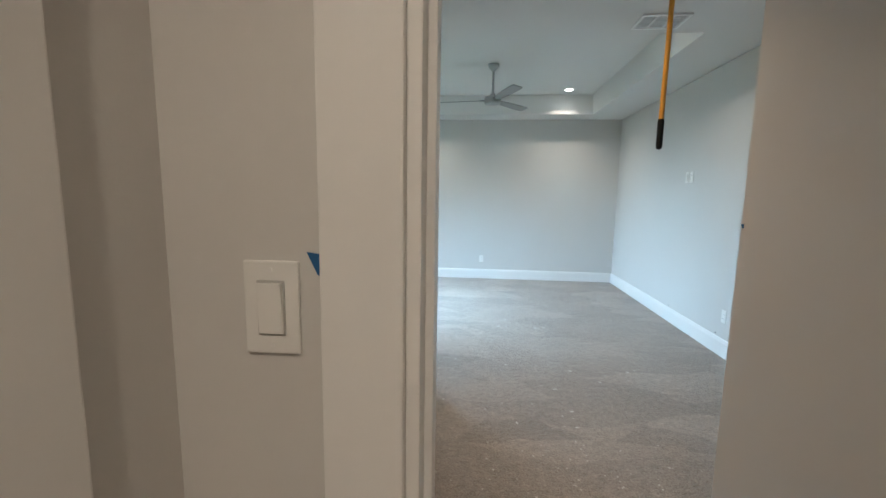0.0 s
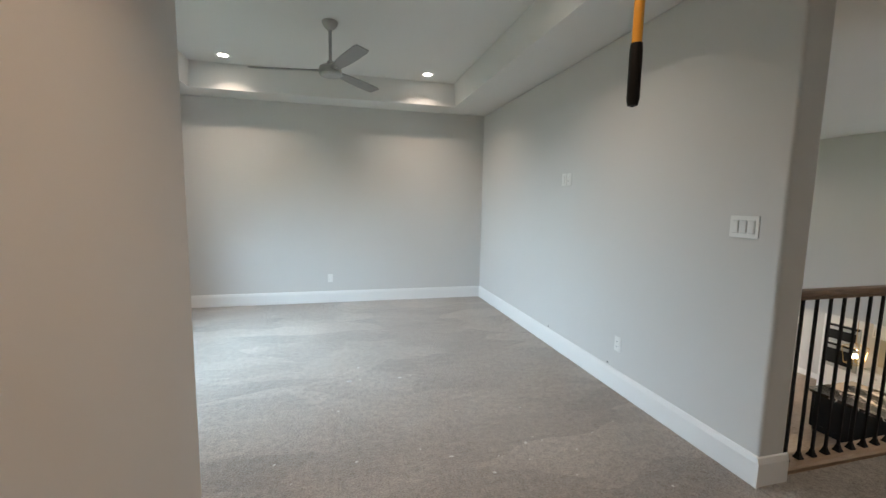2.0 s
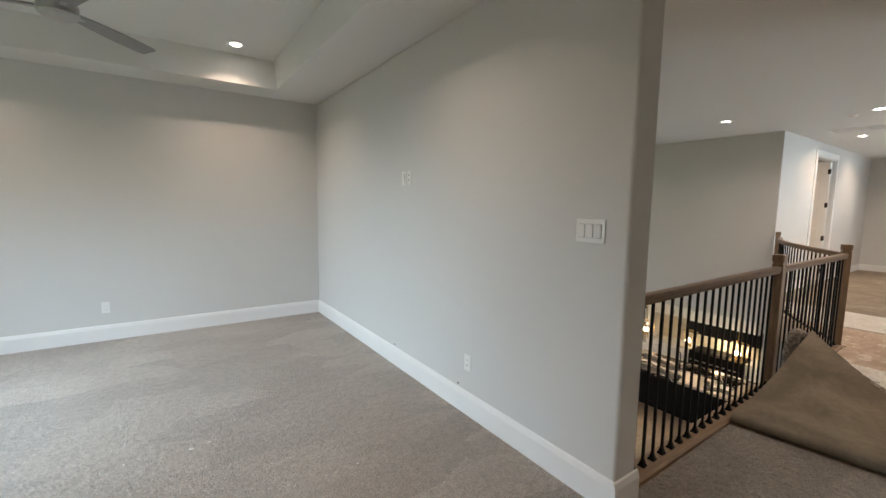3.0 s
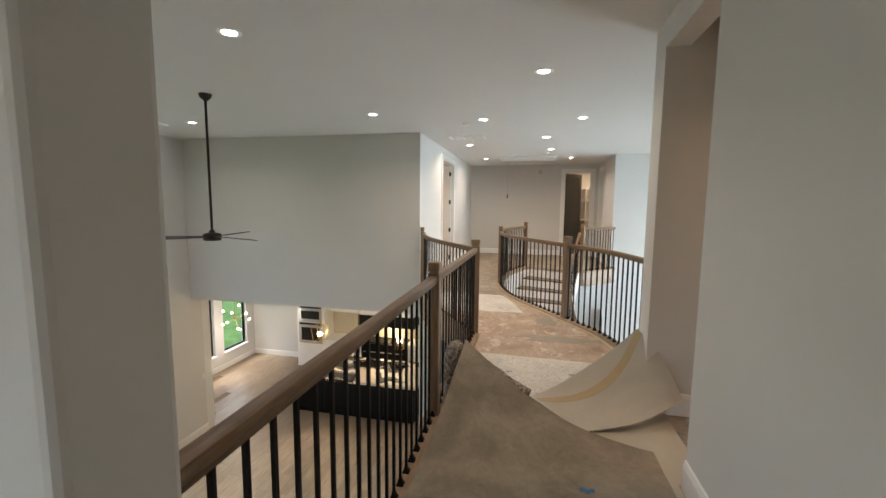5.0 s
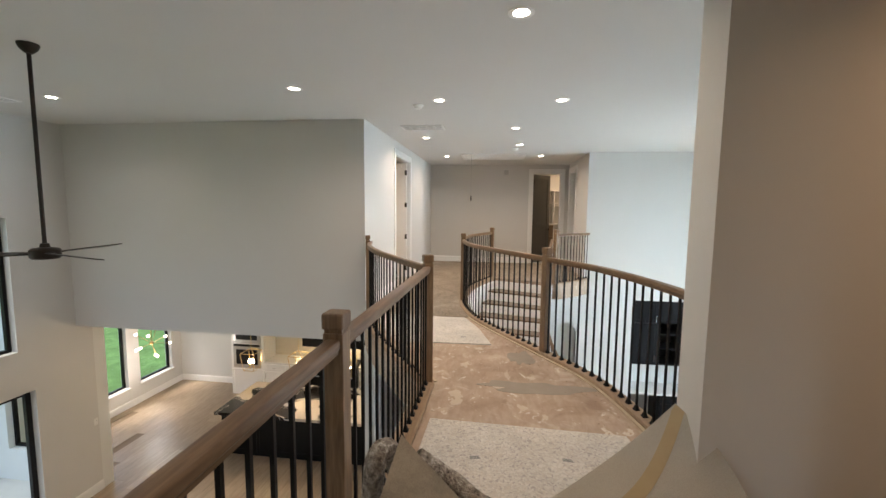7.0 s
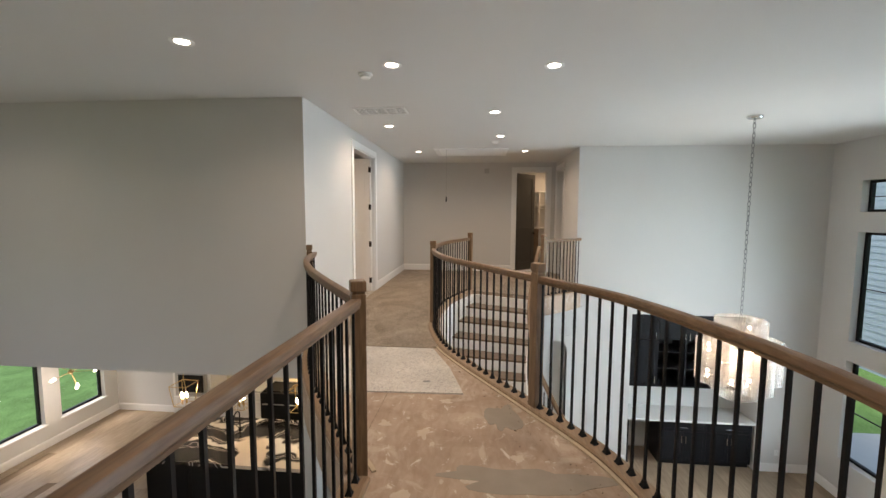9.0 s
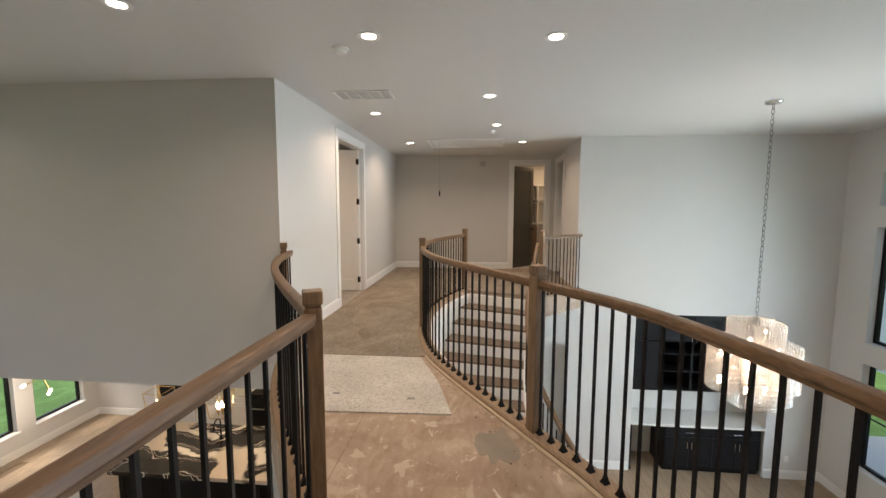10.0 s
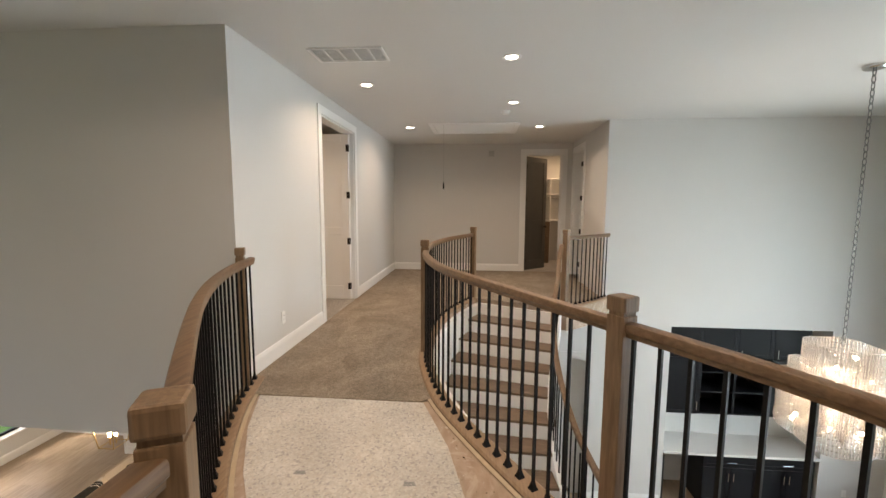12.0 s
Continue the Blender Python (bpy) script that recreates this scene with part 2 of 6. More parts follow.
M_WALL = mat("wall_paint", (0.655, 0.64, 0.615), 0.75, var=0.025, scale=1.2, bump=0.05, bscale=190)
M_CEIL = mat("ceiling_paint", (0.70, 0.69, 0.665), 0.85, var=0.02, scale=1.0, bump=0.1, bscale=140)
M_TRIM = mat("trim_paint", (0.84, 0.83, 0.81), 0.38, var=0.02, scale=3)
M_PLATE = mat("plate_plastic", (0.82, 0.81, 0.78), 0.3, var=0.01)
M_CARPET = speckle("carpet_pile", [(0.26, 0.225, 0.19), (0.45, 0.40, 0.35), (0.59, 0.535, 0.475)], 95, bump=1.0, dist=0.014, broad=0.08, warp=-0.4, mid=0.26, nap=0.17)
M_CARPET.node_tree.nodes["Principled BSDF"].inputs["Sheen Weight"].default_value = 0.35
M_CARPET2 = speckle("hall_carpet_pile", [(0.24, 0.19, 0.145), (0.38, 0.315, 0.25), (0.50, 0.42, 0.345)], 95, bump=1.0, dist=0.014, broad=0.14, warp=0.4, mid=0.2, nap=0.10)
M_BACK = speckle("carpet_backing", [(0.42, 0.38, 0.315), (0.48, 0.445, 0.38), (0.53, 0.49, 0.43)], 260, bump=0.25, dist=0.002, broad=0.1)
M_BACKD = speckle("carpet_backing_brown", [(0.22, 0.18, 0.14), (0.27, 0.23, 0.18), (0.32, 0.28, 0.225)], 240, bump=0.25, dist=0.002, broad=0.2, warp=1.0, mid=0.12)
M_PAD = flakes("rebond_pad", [(0.43, 0.40, 0.38), (0.54, 0.505, 0.465), (0.585, 0.55, 0.505), (0.62, 0.585, 0.54), (0.57, 0.52, 0.465), (0.65, 0.615, 0.57)], 85)
M_PLY = deck_wood("subfloor_plywood")
M_RAIL = wood("rail_oak", (0.125, 0.070, 0.036), (0.22, 0.134, 0.073), "X", 0.42, 7, 10)
M_POST = wood("post_oak", (0.155, 0.094, 0.050), (0.265, 0.170, 0.098), "Z", 0.42, 7, 10)
M_BASE = wood("base_rail_oak", (0.24, 0.152, 0.088), (0.35, 0.235, 0.145), "X", 0.45, 7, 10)
M_TREAD = wood("tread_oak", (0.135, 0.086, 0.054), (0.215, 0.145, 0.095), "Y", 0.4, 6, 8)
M_PLANK = wood("floor_plank", (0.27, 0.195, 0.13), (0.39, 0.295, 0.205), "X", 0.4, 3, 9, random_tone=0.13)
M_GROUT = mat("plank_gap", (0.20, 0.14, 0.09), 0.8)
M_IRON = mat("black_iron", (0.006, 0.0055, 0.0055), 0.5, 0.0, var=0.2, scale=30)
M_FRAME = mat("black_window_frame", (0.008, 0.008, 0.0085), 0.4, 0.0, var=0.15, scale=20)
M_BRONZE = mat("dark_bronze", (0.035, 0.026, 0.02), 0.4, 0.7, var=0.2, scale=25)
M_NICKEL = mat("brushed_nickel", (0.42, 0.42, 0.41), 0.35, 0.9, var=0.08, scale=40)
M_BLADE = mat("grey_blade", (0.27, 0.27, 0.265), 0.4, 0.4, var=0.08, scale=20)
M_CHROME = mat("chrome", (0.72, 0.71, 0.70), 0.14, 1.0, var=0.03)
M_NAVY = mat("dark_cabinet_paint", (0.008, 0.0085, 0.011), 0.45, var=0.15, scale=8)
M_BLACK = mat("matt_black", (0.006, 0.006, 0.006), 0.5, var=0.2, scale=10)
for m in (M_IRON, M_FRAME, M_NAVY, M_BLACK):
    m.node_tree.nodes["Principled BSDF"].inputs["Specular IOR Level"].default_value = 0.22
M_QUARTZ = mat("white_quartz", (0.76, 0.75, 0.72), 0.22, var=0.04, scale=5)
M_STEEL = mat("stainless", (0.5, 0.5, 0.49), 0.3, 1.0, var=0.05, scale=30)
M_BRASS = mat("brass", (0.55, 0.38, 0.16), 0.3, 1.0, var=0.06, scale=20)
M_YELLOW = wood("yellow_pole", (0.62, 0.29, 0.03), (0.72, 0.36, 0.045), "Z", 0.4, 6, 8)
M_GAP = mat("plate_gap", (0.50, 0.49, 0.47), 0.5, var=0.03)
M_TAPE = mat("seam_tape", (0.44, 0.335, 0.19), 0.6, var=0.08, scale=12, fine=0.2)
M_TACK = mat("tack_strip_wood", (0.50, 0.40, 0.28), 0.8, var=0.15, scale=20)
M_BLUE = mat("blue_tape", (0.02, 0.12, 0.30), 0.6, var=0.1, scale=30)
M_LENS = glow("lamp_lens", (1.0, 0.93, 0.82), 14.0)
M_BULB = glow("filament_bulb", (1.0, 0.78, 0.45), 30.0)
M_GLOBE = glow("frosted_bulb", (1.0, 0.88, 0.70), 5.0)
M_CRYSTAL = glassy("crystal", (1.0, 0.965, 0.93), 0.18, 1.4)
M_CRYSTAL.node_tree.nodes["Principled BSDF"].inputs["Transmission Weight"].default_value = 0.82
M_PANE = glassy("window_glass", (0.88, 0.985, 1.0), 0.0, 1.02)
M_LAWN = speckle("lawn", [(0.11, 0.19, 0.05), (0.17, 0.29, 0.085), (0.23, 0.37, 0.13)], 30, bump=0.6, dist=0.02, broad=0.2)
M_PATIO = mat("patio_concrete", (0.46, 0.46, 0.44), 0.8, var=0.08, scale=2, bump=0.1, bscale=90)
M_STUCCO = mat("white_stucco", (0.74, 0.74, 0.72), 0.85, var=0.04, scale=2, bump=0.2, bscale=120)
M_BRICK = mat("red_brick", (0.30, 0.12, 0.085), 0.85, var=0.2, scale=20, bump=0.2, bscale=60)
M_ROOF = mat("grey_shingle", (0.20, 0.21, 0.22), 0.9, var=0.2, scale=12)
M_DARKWOOD = mat("closet_dark_door", (0.085, 0.08, 0.07), 0.45, var=0.1, scale=6)
M_LEAF = speckle("foliage", [(0.025, 0.06, 0.015), (0.06, 0.12, 0.03), (0.10, 0.17, 0.05)], 14, bump=0.5, dist=0.02)


# ---- mesh helpers ----
def mesh_of(bm, name, material, smooth=None):
    bmesh.ops.recalc_face_normals(bm, faces=bm.faces[:])
    if smooth is not None:
        for e in bm.edges:
            e.smooth = len(e.link_faces) == 2 and e.calc_face_angle(0) < radians(smooth)
        for f in bm.faces:
            f.smooth = True
    me = bpy.data.meshes.new(name)
    bm.to_mesh(me)
    bm.free()
    me.materials.append(material)
    return me


def part(name, bm, material, parent=None, label="", smooth=None):
    """Links a bmesh as one mesh object under a thing or a part."""
    ob = new(name, mesh_of(bm, name, material, smooth))
    if parent is not None:
        ob.parent = parent
    if label:
        tagged(ob, label)
    return ob


def thing(name, label, category, group="", kind="", at=None):
    ob = new(name)
    ob.empty_display_size = 0.1
    if at is not None:
        ob.matrix_basis = at
    return tagged(ob, label, category, group, kind)


def box(bm, x0, x1, y0, y1, z0, z1, bevel=0.0):
    r = bmesh.ops.create_cube(bm, size=1, matrix=Matrix.LocRotScale(((x0 + x1) / 2, (y0 + y1) / 2, (z0 + z1) / 2), None, (abs(x1 - x0), abs(y1 - y0), abs(z1 - z0))))
    if bevel:
        es = list({e for v in r["verts"] for e in v.link_edges})
        bmesh.ops.bevel(bm, geom=es, offset=bevel, segments=2, affect="EDGES", profile=0.6)
    return bm


def B(*a, bevel=0.0):
    return box(bmesh.new(), *a, bevel=bevel)


def rod(bm, p, q, r, seg=10, r2=None):
    p, q = Vector(p), Vector(q)
    d = q - p
    m = Matrix.Translation((p + q) / 2) @ d.to_track_quat("Z", "Y").to_matrix().to_4x4()
    bmesh.ops.create_cone(bm, cap_ends=True, segments=seg, radius1=r, radius2=r if r2 is None else r2, depth=d.length, matrix=m)
    return bm


def lathe(bm, prof, seg=24, m=Matrix()):
    """Turns (r, z) pairs about z."""
    rings = [[bm.verts.new(m @ Vector((r * math.cos(2 * math.pi * i / seg), r * math.sin(2 * math.pi * i / seg), z))) for i in range(seg)] for r, z in prof]
    for a, b in zip(rings, rings[1:]):
        for i in range(seg):
            bm.faces.new((a[i], a[(i + 1) % seg], b[(i + 1) % seg], b[i]))
    for ring in (rings[0], rings[-1]):
        bm.faces.new(ring)
    return bm


def sweep(bm, path, prof):
    """A profile of (side, up) pairs along a level or sloping path of (x, y, z) points."""
    path = [Vector(p) for p in path]
    rings = []
    for i, p in enumerate(path):
        a, b = path[max(i - 1, 0)], path[min(i + 1, len(path) - 1)]
        t = (b - a)
        t.z = 0
        t.normalize()
        s = Vector((-t.y, t.x, 0))
        rings.append([bm.verts.new(p + s * u + Vector((0, 0, v))) for u, v in prof])
    n = len(prof)
    for a, b in zip(rings, rings[1:]):
        for i in range(n):
            bm.faces.new((a[i], a[(i + 1) % n], b[(i + 1) % n], b[i]))
    bm.faces.new(rings[0])
    bm.faces.new(rings[-1])
    return bm


def smooth_path(pts, step=0.06):
    """A curve through the points (Catmull-Rom), in even steps."""
    P = [Vector((*p, 0)[:3]) for p in pts]
    P = [2 * P[0] - P[1], *P, 2 * P[-1] - P[-2]]
    out = []
    for a, b, c, d in zip(P, P[1:], P[2:], P[3:]):
        n = max(2, int((c - b).length / step))
        for i in range(n):
            t = i / n
            out.append(0.5 * (2 * b + (c - a) * t + (2 * a - 5 * b + 4 * c - d) * t * t + (3 * b - a - 3 * c + d) * t ** 3))
    return out + [P[-2]]


def along(path, gap, first=None):
    """Even places along a path: point and heading."""
    total = sum((b - a).length for a, b in zip(path, path[1:]))
    n = max(1, round(total / gap))
    out, s, want = [], 0.0, [(k + 0.5) * total / n for k in range(n)]
    for a, b in zip(path, path[1:]):
        L = (b - a).length
        while want and want[0] <= s + L + 1e-9:
            k = (want.pop(0) - s) / max(L, 1e-9)
            out.append((a.lerp(b, k), math.atan2(b.y - a.y, b.x - a.x)))
        s += L
    return out


def wall(name, axis, at0, at1, u0, u1, z0, z1, holes=(), material=None, bevel=0.0, label="", category="wall"):
    """A wall between at0 and at1 across its axis, from u0 to u1 along it, with holes (u0, u1, z0, z1) right through."""
    us = sorted({u0, u1, *[h[0] for h in holes], *[h[1] for h in holes]})
    zs = sorted({z0, z1, *[h[2] for h in holes], *[h[3] for h in holes]})
    us, zs = [u for u in us if u0 <= u <= u1], [z for z in zs if z0 <= z <= z1]
    solid = lambda i, j: 0 <= i < len(us) - 1 and 0 <= j < len(zs) - 1 and not any(h[0] - 1e-6 <= us[i] and us[i + 1] <= h[1] + 1e-6 and h[2] - 1e-6 <= zs[j] and zs[j + 1] <= h[3] + 1e-6 for h in holes)
    bm = bmesh.new()
    cache = {}

    def v(a, u, z):
        k = (round(a, 5), round(u, 5), round(z, 5))
        if k not in cache:
            cache[k] = bm.verts.new((a, u, z) if axis == "x" else (u, a, z))
        return cache[k]

    for i in range(len(us) - 1):
        for j in range(len(zs) - 1):
            if not solid(i, j):
                continue
            a, b, c, d = us[i], us[i + 1], zs[j], zs[j + 1]
            for t in (at0, at1):
                bm.faces.new((v(t, a, c), v(t, b, c), v(t, b, d), v(t, a, d)))
            if not solid(i - 1, j):
                bm.faces.new((v(at0, a, c), v(at1, a, c), v(at1, a, d), v(at0, a, d)))
            if not solid(i + 1, j):
                bm.faces.new((v(at0, b, c), v(at1, b, c), v(at1, b, d), v(at0, b, d)))
            if not solid(i, j - 1):
                bm.faces.new((v(at0, a, c), v(at1, a, c), v(at1, b, c), v(at0, b, c)))
            if not solid(i, j + 1):
                bm.faces.new((v(at0, a, d), v(at1, a, d), v(at1, b, d), v(at0, b, d)))
    ob = part(name, bm, material or M_WALL)
    if bevel:
        md = ob.modifiers.new("round", "BEVEL")
        md.width, md.segments, md.limit_method, md.angle_limit = bevel, 3, "ANGLE", radians(50)
    return tagged(ob, label or "smooth painted light grey drywall wall", category, kind="structure")


def slab(name, pts, z0, z1, material, label, category, kind="structure", parent=None):
    bm = bmesh.new()
    f = bm.faces.new([bm.verts.new((x, y, z0)) for x, y in pts])
    r = bmesh.ops.extrude_face_region(bm, geom=[f])
    bmesh.ops.translate(bm, verts=[g for g in r["geom"] if isinstance(g, bmesh.types.BMVert)], vec=(0, 0, z1 - z0))
    ob = part(name, bm, material, parent)
    return tagged(ob, label, category, kind=kind)


BASE_PROF = [(0, 0), (0.016, 0), (0.016, 0.13), (0.012, 0.145), (0.008, 0.16), (0.0, 0.165)]


def baseboard(pts, z=0.0, side=1, h=1.0):
    """White baseboard along wall feet; side 1 stands to the left of the path."""
    bm = bmesh.new()
    for a, b in zip(pts, pts[1:]):
        sweep(bm, [(*a, z), (*b, z)], [(u * side, v * h) for u, v in BASE_PROF])
    return tagged(part("baseboard", bm, M_TRIM), "tall white painted baseboard along the wall", "baseboard", kind="structure")


# ---- upper storey shell ----
RX, BY = 3.035, 8.39          # game room: wall towards the void, back wall
LEFT_RAIL = smooth_path([(7.30, 4.06), (7.66, 4.31), (8.05, 4.57), (8.42, 4.80), (8.82, 5.01), (9.28, 5.195), (9.76, 5.325)])
RIGHT_RAIL = smooth_path([(6.04, 2.36), (6.5, 2.36), (6.95, 2.43), (7.6, 2.62), (8.21, 2.98), (9.05, 3.51), (9.55, 3.78), (10.1, 3.95), (10.49, 4.01), (11.2, 4.04), (12.0, 3.92), (12.9, 3.60)])
SMALL_RAIL = smooth_path([(12.42, 2.30), (12.62, 2.06), (12.88, 1.78), (13.185, 1.50)])


def shifted(path, d):
    out = []
    for i, p in enumerate(path):
        a, b = path[max(i - 1, 0)], path[min(i + 1, len(path) - 1)]
        t = (b - a).normalized()
        out.append((p.x - t.y * d, p.y + t.x * d))
    return out


slab("floor_1", [(-1.3, 0.2), (3.21, 0.2), (3.21, 8.55), (-1.3, 8.55)], -0.3, -0.012, M_PLY, "plywood deck under the carpet of the upper rooms", "floor")
edge_r = shifted(RIGHT_RAIL, -0.07)
edge_l = shifted(LEFT_RAIL, 0.07)
slab("floor_2", [(3.21, 2.3), (6.0, 2.3), *edge_r, (12.42, 2.24), *shifted(SMALL_RAIL, -0.05), (15.7, 1.5), (15.7, 5.5), (9.84, 5.5), *edge_l[::-1], (7.3, 4.15), (3.21, 4.13)], -0.32, 0.0, M_PLY, "bare plywood landing floor with paint stains and patches", "floor")
slab("floor_3", [(4.7, 0.3), (5.95, 0.3), (5.95, 2.3), (4.7, 2.3)], -0.3, 0.0, M_CARPET, "grey carpet in the side passage", "floor")
slab("carpet_1", [(-1.16, 1.5), (1.6, 1.5), (1.6, 2.6), (RX, 2.6), (RX, BY), (-1.16, BY)], -0.012, 0.0, M_CARPET, "greige cut-pile carpet with vacuum marks and lint", "carpet")
slab("carpet_2", [(RX, 2.6), (4.62, 2.6), (4.45, 4.0), (RX, 3.98)], -0.0115, 0.006, M_CARPET, "greige cut-pile carpet running out onto the landing", "carpet")
slab("carpet_3", [(9.49, 3.93), *[(p.x, p.y + 0.06) for p in RIGHT_RAIL if p.x > 9.55], (12.88, 3.55), (12.42, 2.36), (13.2, 1.66), (15.58, 1.6), (15.58, 5.36), (9.66, 5.36), (9.49, 5.2)], 0.0, 0.014, M_CARPET2, "brown-grey cut-pile carpet on the far landing", "carpet")

wall("wall_1", "x", RX, 3.21, 3.96, 8.55, -0.3, H, bevel=0.018)
wall("wall_2", "y", BY, 8.55, -1.3, RX, 0, H)
wall("wall_3", "x", -1.3, -1.16, 4.05, BY, 0, H, holes=[(5.3, 7.55, 0.64, 2.05)])
wall("wall_4", "y", 3.9, 4.05, -1.3, 0.41, 0, H)
wall("wall_5", "x", 0.26, 0.41, 1.79, 3.9, 0, H)
wall("wall_6", "x", 1.6, 1.75, 1.79, 2.45, 0, H)
wall("wall_7", "y", 2.45, 2.6, 1.6, 6.04, 0, H, holes=[(4.965, 5.808, 0, 2.56)])
wall("wall_8", "y", 1.667, 1.79, 0.05, 1.75, 0, H, holes=[(0.672, 1.548, 0, 2.44)])
# small room where the walk begins
wall("wall_9", "x", 0.218, 0.368, 0.2, 1.667, 0, H)
wall("wall_11", "x", 1.75, 1.9, 0.2, 1.79, 0, H)
wall("wall_12", "y", 0.05, 0.2, 0.02, 1.9, 0, H)
# side passage behind the opening
wall("wall_13", "x", 5.811, 5.98, 0.3, 2.45, 0, H)
wall("wall_14", "x", 4.6, 4.75, 0.3, 2.45, 0, H)
wall("wall_15", "y", 0.15, 0.3, 4.6, 5.98, 0, H)
# hanging wall over the kitchen, hall walls, end wall
wall("wall_16", "x", 9.64, 9.79, 5.374, 10.25, LC, H)
wall("wall_17", "y", 5.374, 5.524, 9.79, 15.75, LC, H, holes=[(11.42, 12.70, 0, 2.49)])
wall("wall_18", "x", 15.59, 15.74, 0.9, 5.374, -0.3, H, holes=[(1.77, 2.54, 0, 2.52)])
wall("wall_19", "y", 1.41, 1.56, 13.2, 15.59, -0.3, H, holes=[(14.62, 15.42, 0, 2.52)])
# great room and foyer shell
GW, FW, EX = 10.25, -2.87, 13.2
UP = [(5.46, 6.39), (6.67, 7.60), (7.88, 8.81)]
wall("wall_20", "y", GW, GW + 0.2, 2.9, 9.9, LF, H, holes=[*[(a, b, -0.61, 1.312) for a, b in UP], (4.15, 8.99, -3.15, -1.245)])
wall("wall_21", "x", EX, EX + 0.15, FW, 1.41, LF, H, holes=[(-1.9, 0.47, LF, -0.44)])
wall("wall_22", "y", FW - 0.2, FW, 6.0, EX, LF, H, holes=[(7.4, 12.59, 1.53, 2.05), (7.4, 12.59, -0.66, 1.2), (7.4, 12.59, -2.75, -1.0)])
wall("wall_23", "x", EX, EX + 0.15, 1.41, 5.2, LF, -0.32, holes=[(1.68, 2.1, LF, -1.01)])
wall("wall_24", "x", 6.0, 6.15, FW, 2.3, LF, H)
wall("wall_25", "x", 2.9, 3.05, 2.3, GW, LF, -0.3)
wall("wall_26", "y", 2.2, 2.3, 2.9, 6.15, LF, -0.3)
# kitchen and breakfast nook
KX, NY = 14.25, 12.35
wall("wall_27", "x", 9.9, 10.1, GW, 13.2, LF - 0.1, H + 0.3, holes=[(11.5, 12.15, -2.9, -1.5)], material=M_STUCCO, label="white stucco outer wall of the breakfast nook")
wall("wall_28", "y", NY, NY + 0.2, 10.1, KX + 0.15, LF, LC, holes=[(11.3, 12.54, -2.95, -0.75), (12.88, 13.9, -2.95, -0.75)])
wall("wall_29", "x", KX, KX + 0.15, 5.2, NY, LF, LC)
wall("wall_30", "y", 5.05, 5.2, 9.0, KX + 0.15, LF, -0.32)
# lower floor: see the planks at the end of the file
slab("floor_4", [(2.9, FW - 0.1), (15.6, FW - 0.1), (15.6, NY), (10.0, NY), (10.0, GW + 0.1), (2.9, GW + 0.1)], LF - 0.2, LF - 0.008, M_GROUT, "dark gaps under the oak plank floor", "floor")

# ceilings
slab("ceiling_1", [(3.12, FW - 0.2), (15.75, FW - 0.2), (15.75, 5.374), (9.64, 5.374), (9.64, 10.35), (3.12, 10.35)], H, H + 0.12, M_CEIL, "flat white painted ceiling of the upper hall and void", "ceiling")
slab("ceiling_2", [(9.79, 5.2), (KX + 0.15, 5.2), (KX + 0.15, NY + 0.1), (10.0, NY + 0.1), (10.0, 10.25), (9.79, 10.25)], LC, LC + 0.14, M_CEIL, "white painted kitchen ceiling", "ceiling")
TX0, TX1, TY0, TY1, TH = -0.77, 2.46, 4.735, 7.95, 3.03


def tray_ceiling():
    """Lowered border with an open middle, sloped sides of the raised tray, and its top."""
    bm = bmesh.new()
    o = [(-1.3, 0.05), (3.12, 0.05), (3.12, 8.55), (-1.3, 8.55)]
    i = [(TX0, TY0), (TX1, TY0), (TX1, TY1), (TX0, TY1)]
    ins = 0.03
    k = [(TX0 + ins, TY0 + ins), (TX1 - ins, TY0 + ins), (TX1 - ins, TY1 - ins), (TX0 + ins, TY1 - ins)]
    vo = [bm.verts.new((*p, H)) for p in o]
    vi = [bm.verts.new((*p, H)) for p in i]
    vk = [bm.verts.new((*p, TH)) for p in k]
    vt = [bm.verts.new((*p, TH + 0.12)) for p in o]
    for n in range(4):
        m = (n + 1) % 4
        bm.faces.new((vo[n], vo[m], vi[m], vi[n]))
        bm.faces.new((vi[n], vi[m], vk[m], vk[n]))
        bm.faces.new((vo[n], vo[m], vt[m], vt[n]))
    bm.faces.new(vk)
    bm.faces.new(vt)
    return tagged(part("ceiling_3", bm, M_CEIL), "painted tray ceiling with a raised middle", "ceiling", kind="structure")


tray_ceiling()
slab("ceiling_4", [(4.6, 0.15), (5.98, 0.15), (5.98, 2.45), (4.6, 2.45)], H, H + 0.1, M_CEIL, "painted ceiling of the side passage", "ceiling")

# baseboards
baseboard([(RX, BY), (RX, 3.96)], side=-1)
baseboard([(RX - 0.016, 3.96), (3.226, 3.96)], side=-1)
baseboard([(RX - 0.016, BY), (-1.16, BY)], side=1)
baseboard([(-1.16, BY - 0.016), (-1.16, 4.05)], side=1)
baseboard([(-1.144, 4.05), (0.426, 4.05)], side=1)
baseboard([(0.41, 4.05), (0.41, 1.80)], side=1)
baseboard([(1.6, 1.80), (1.6, 2.6)], side=1)
baseboard([(1.584, 2.6), (4.965, 2.6)], side=1)
baseboard([(5.808, 2.6), (6.04, 2.6)], side=1)
baseboard([(5.811, 2.45), (5.811, 0.3)], side=-1)
baseboard([(9.64, 5.374), (11.32, 5.374)], side=-1)
baseboard([(12.80, 5.374), (15.574, 5.374)], side=-1)
baseboard([(15.59, 5.374), (15.59, 2.64)], side=-1)
baseboard([(EX, FW), (EX, -1.92)], z=LF, side=1)
baseboard([(EX, 0.5), (EX, 1.66)], z=LF, side=1)
baseboard([(6.2, FW), (EX, FW)], z=LF, side=1)
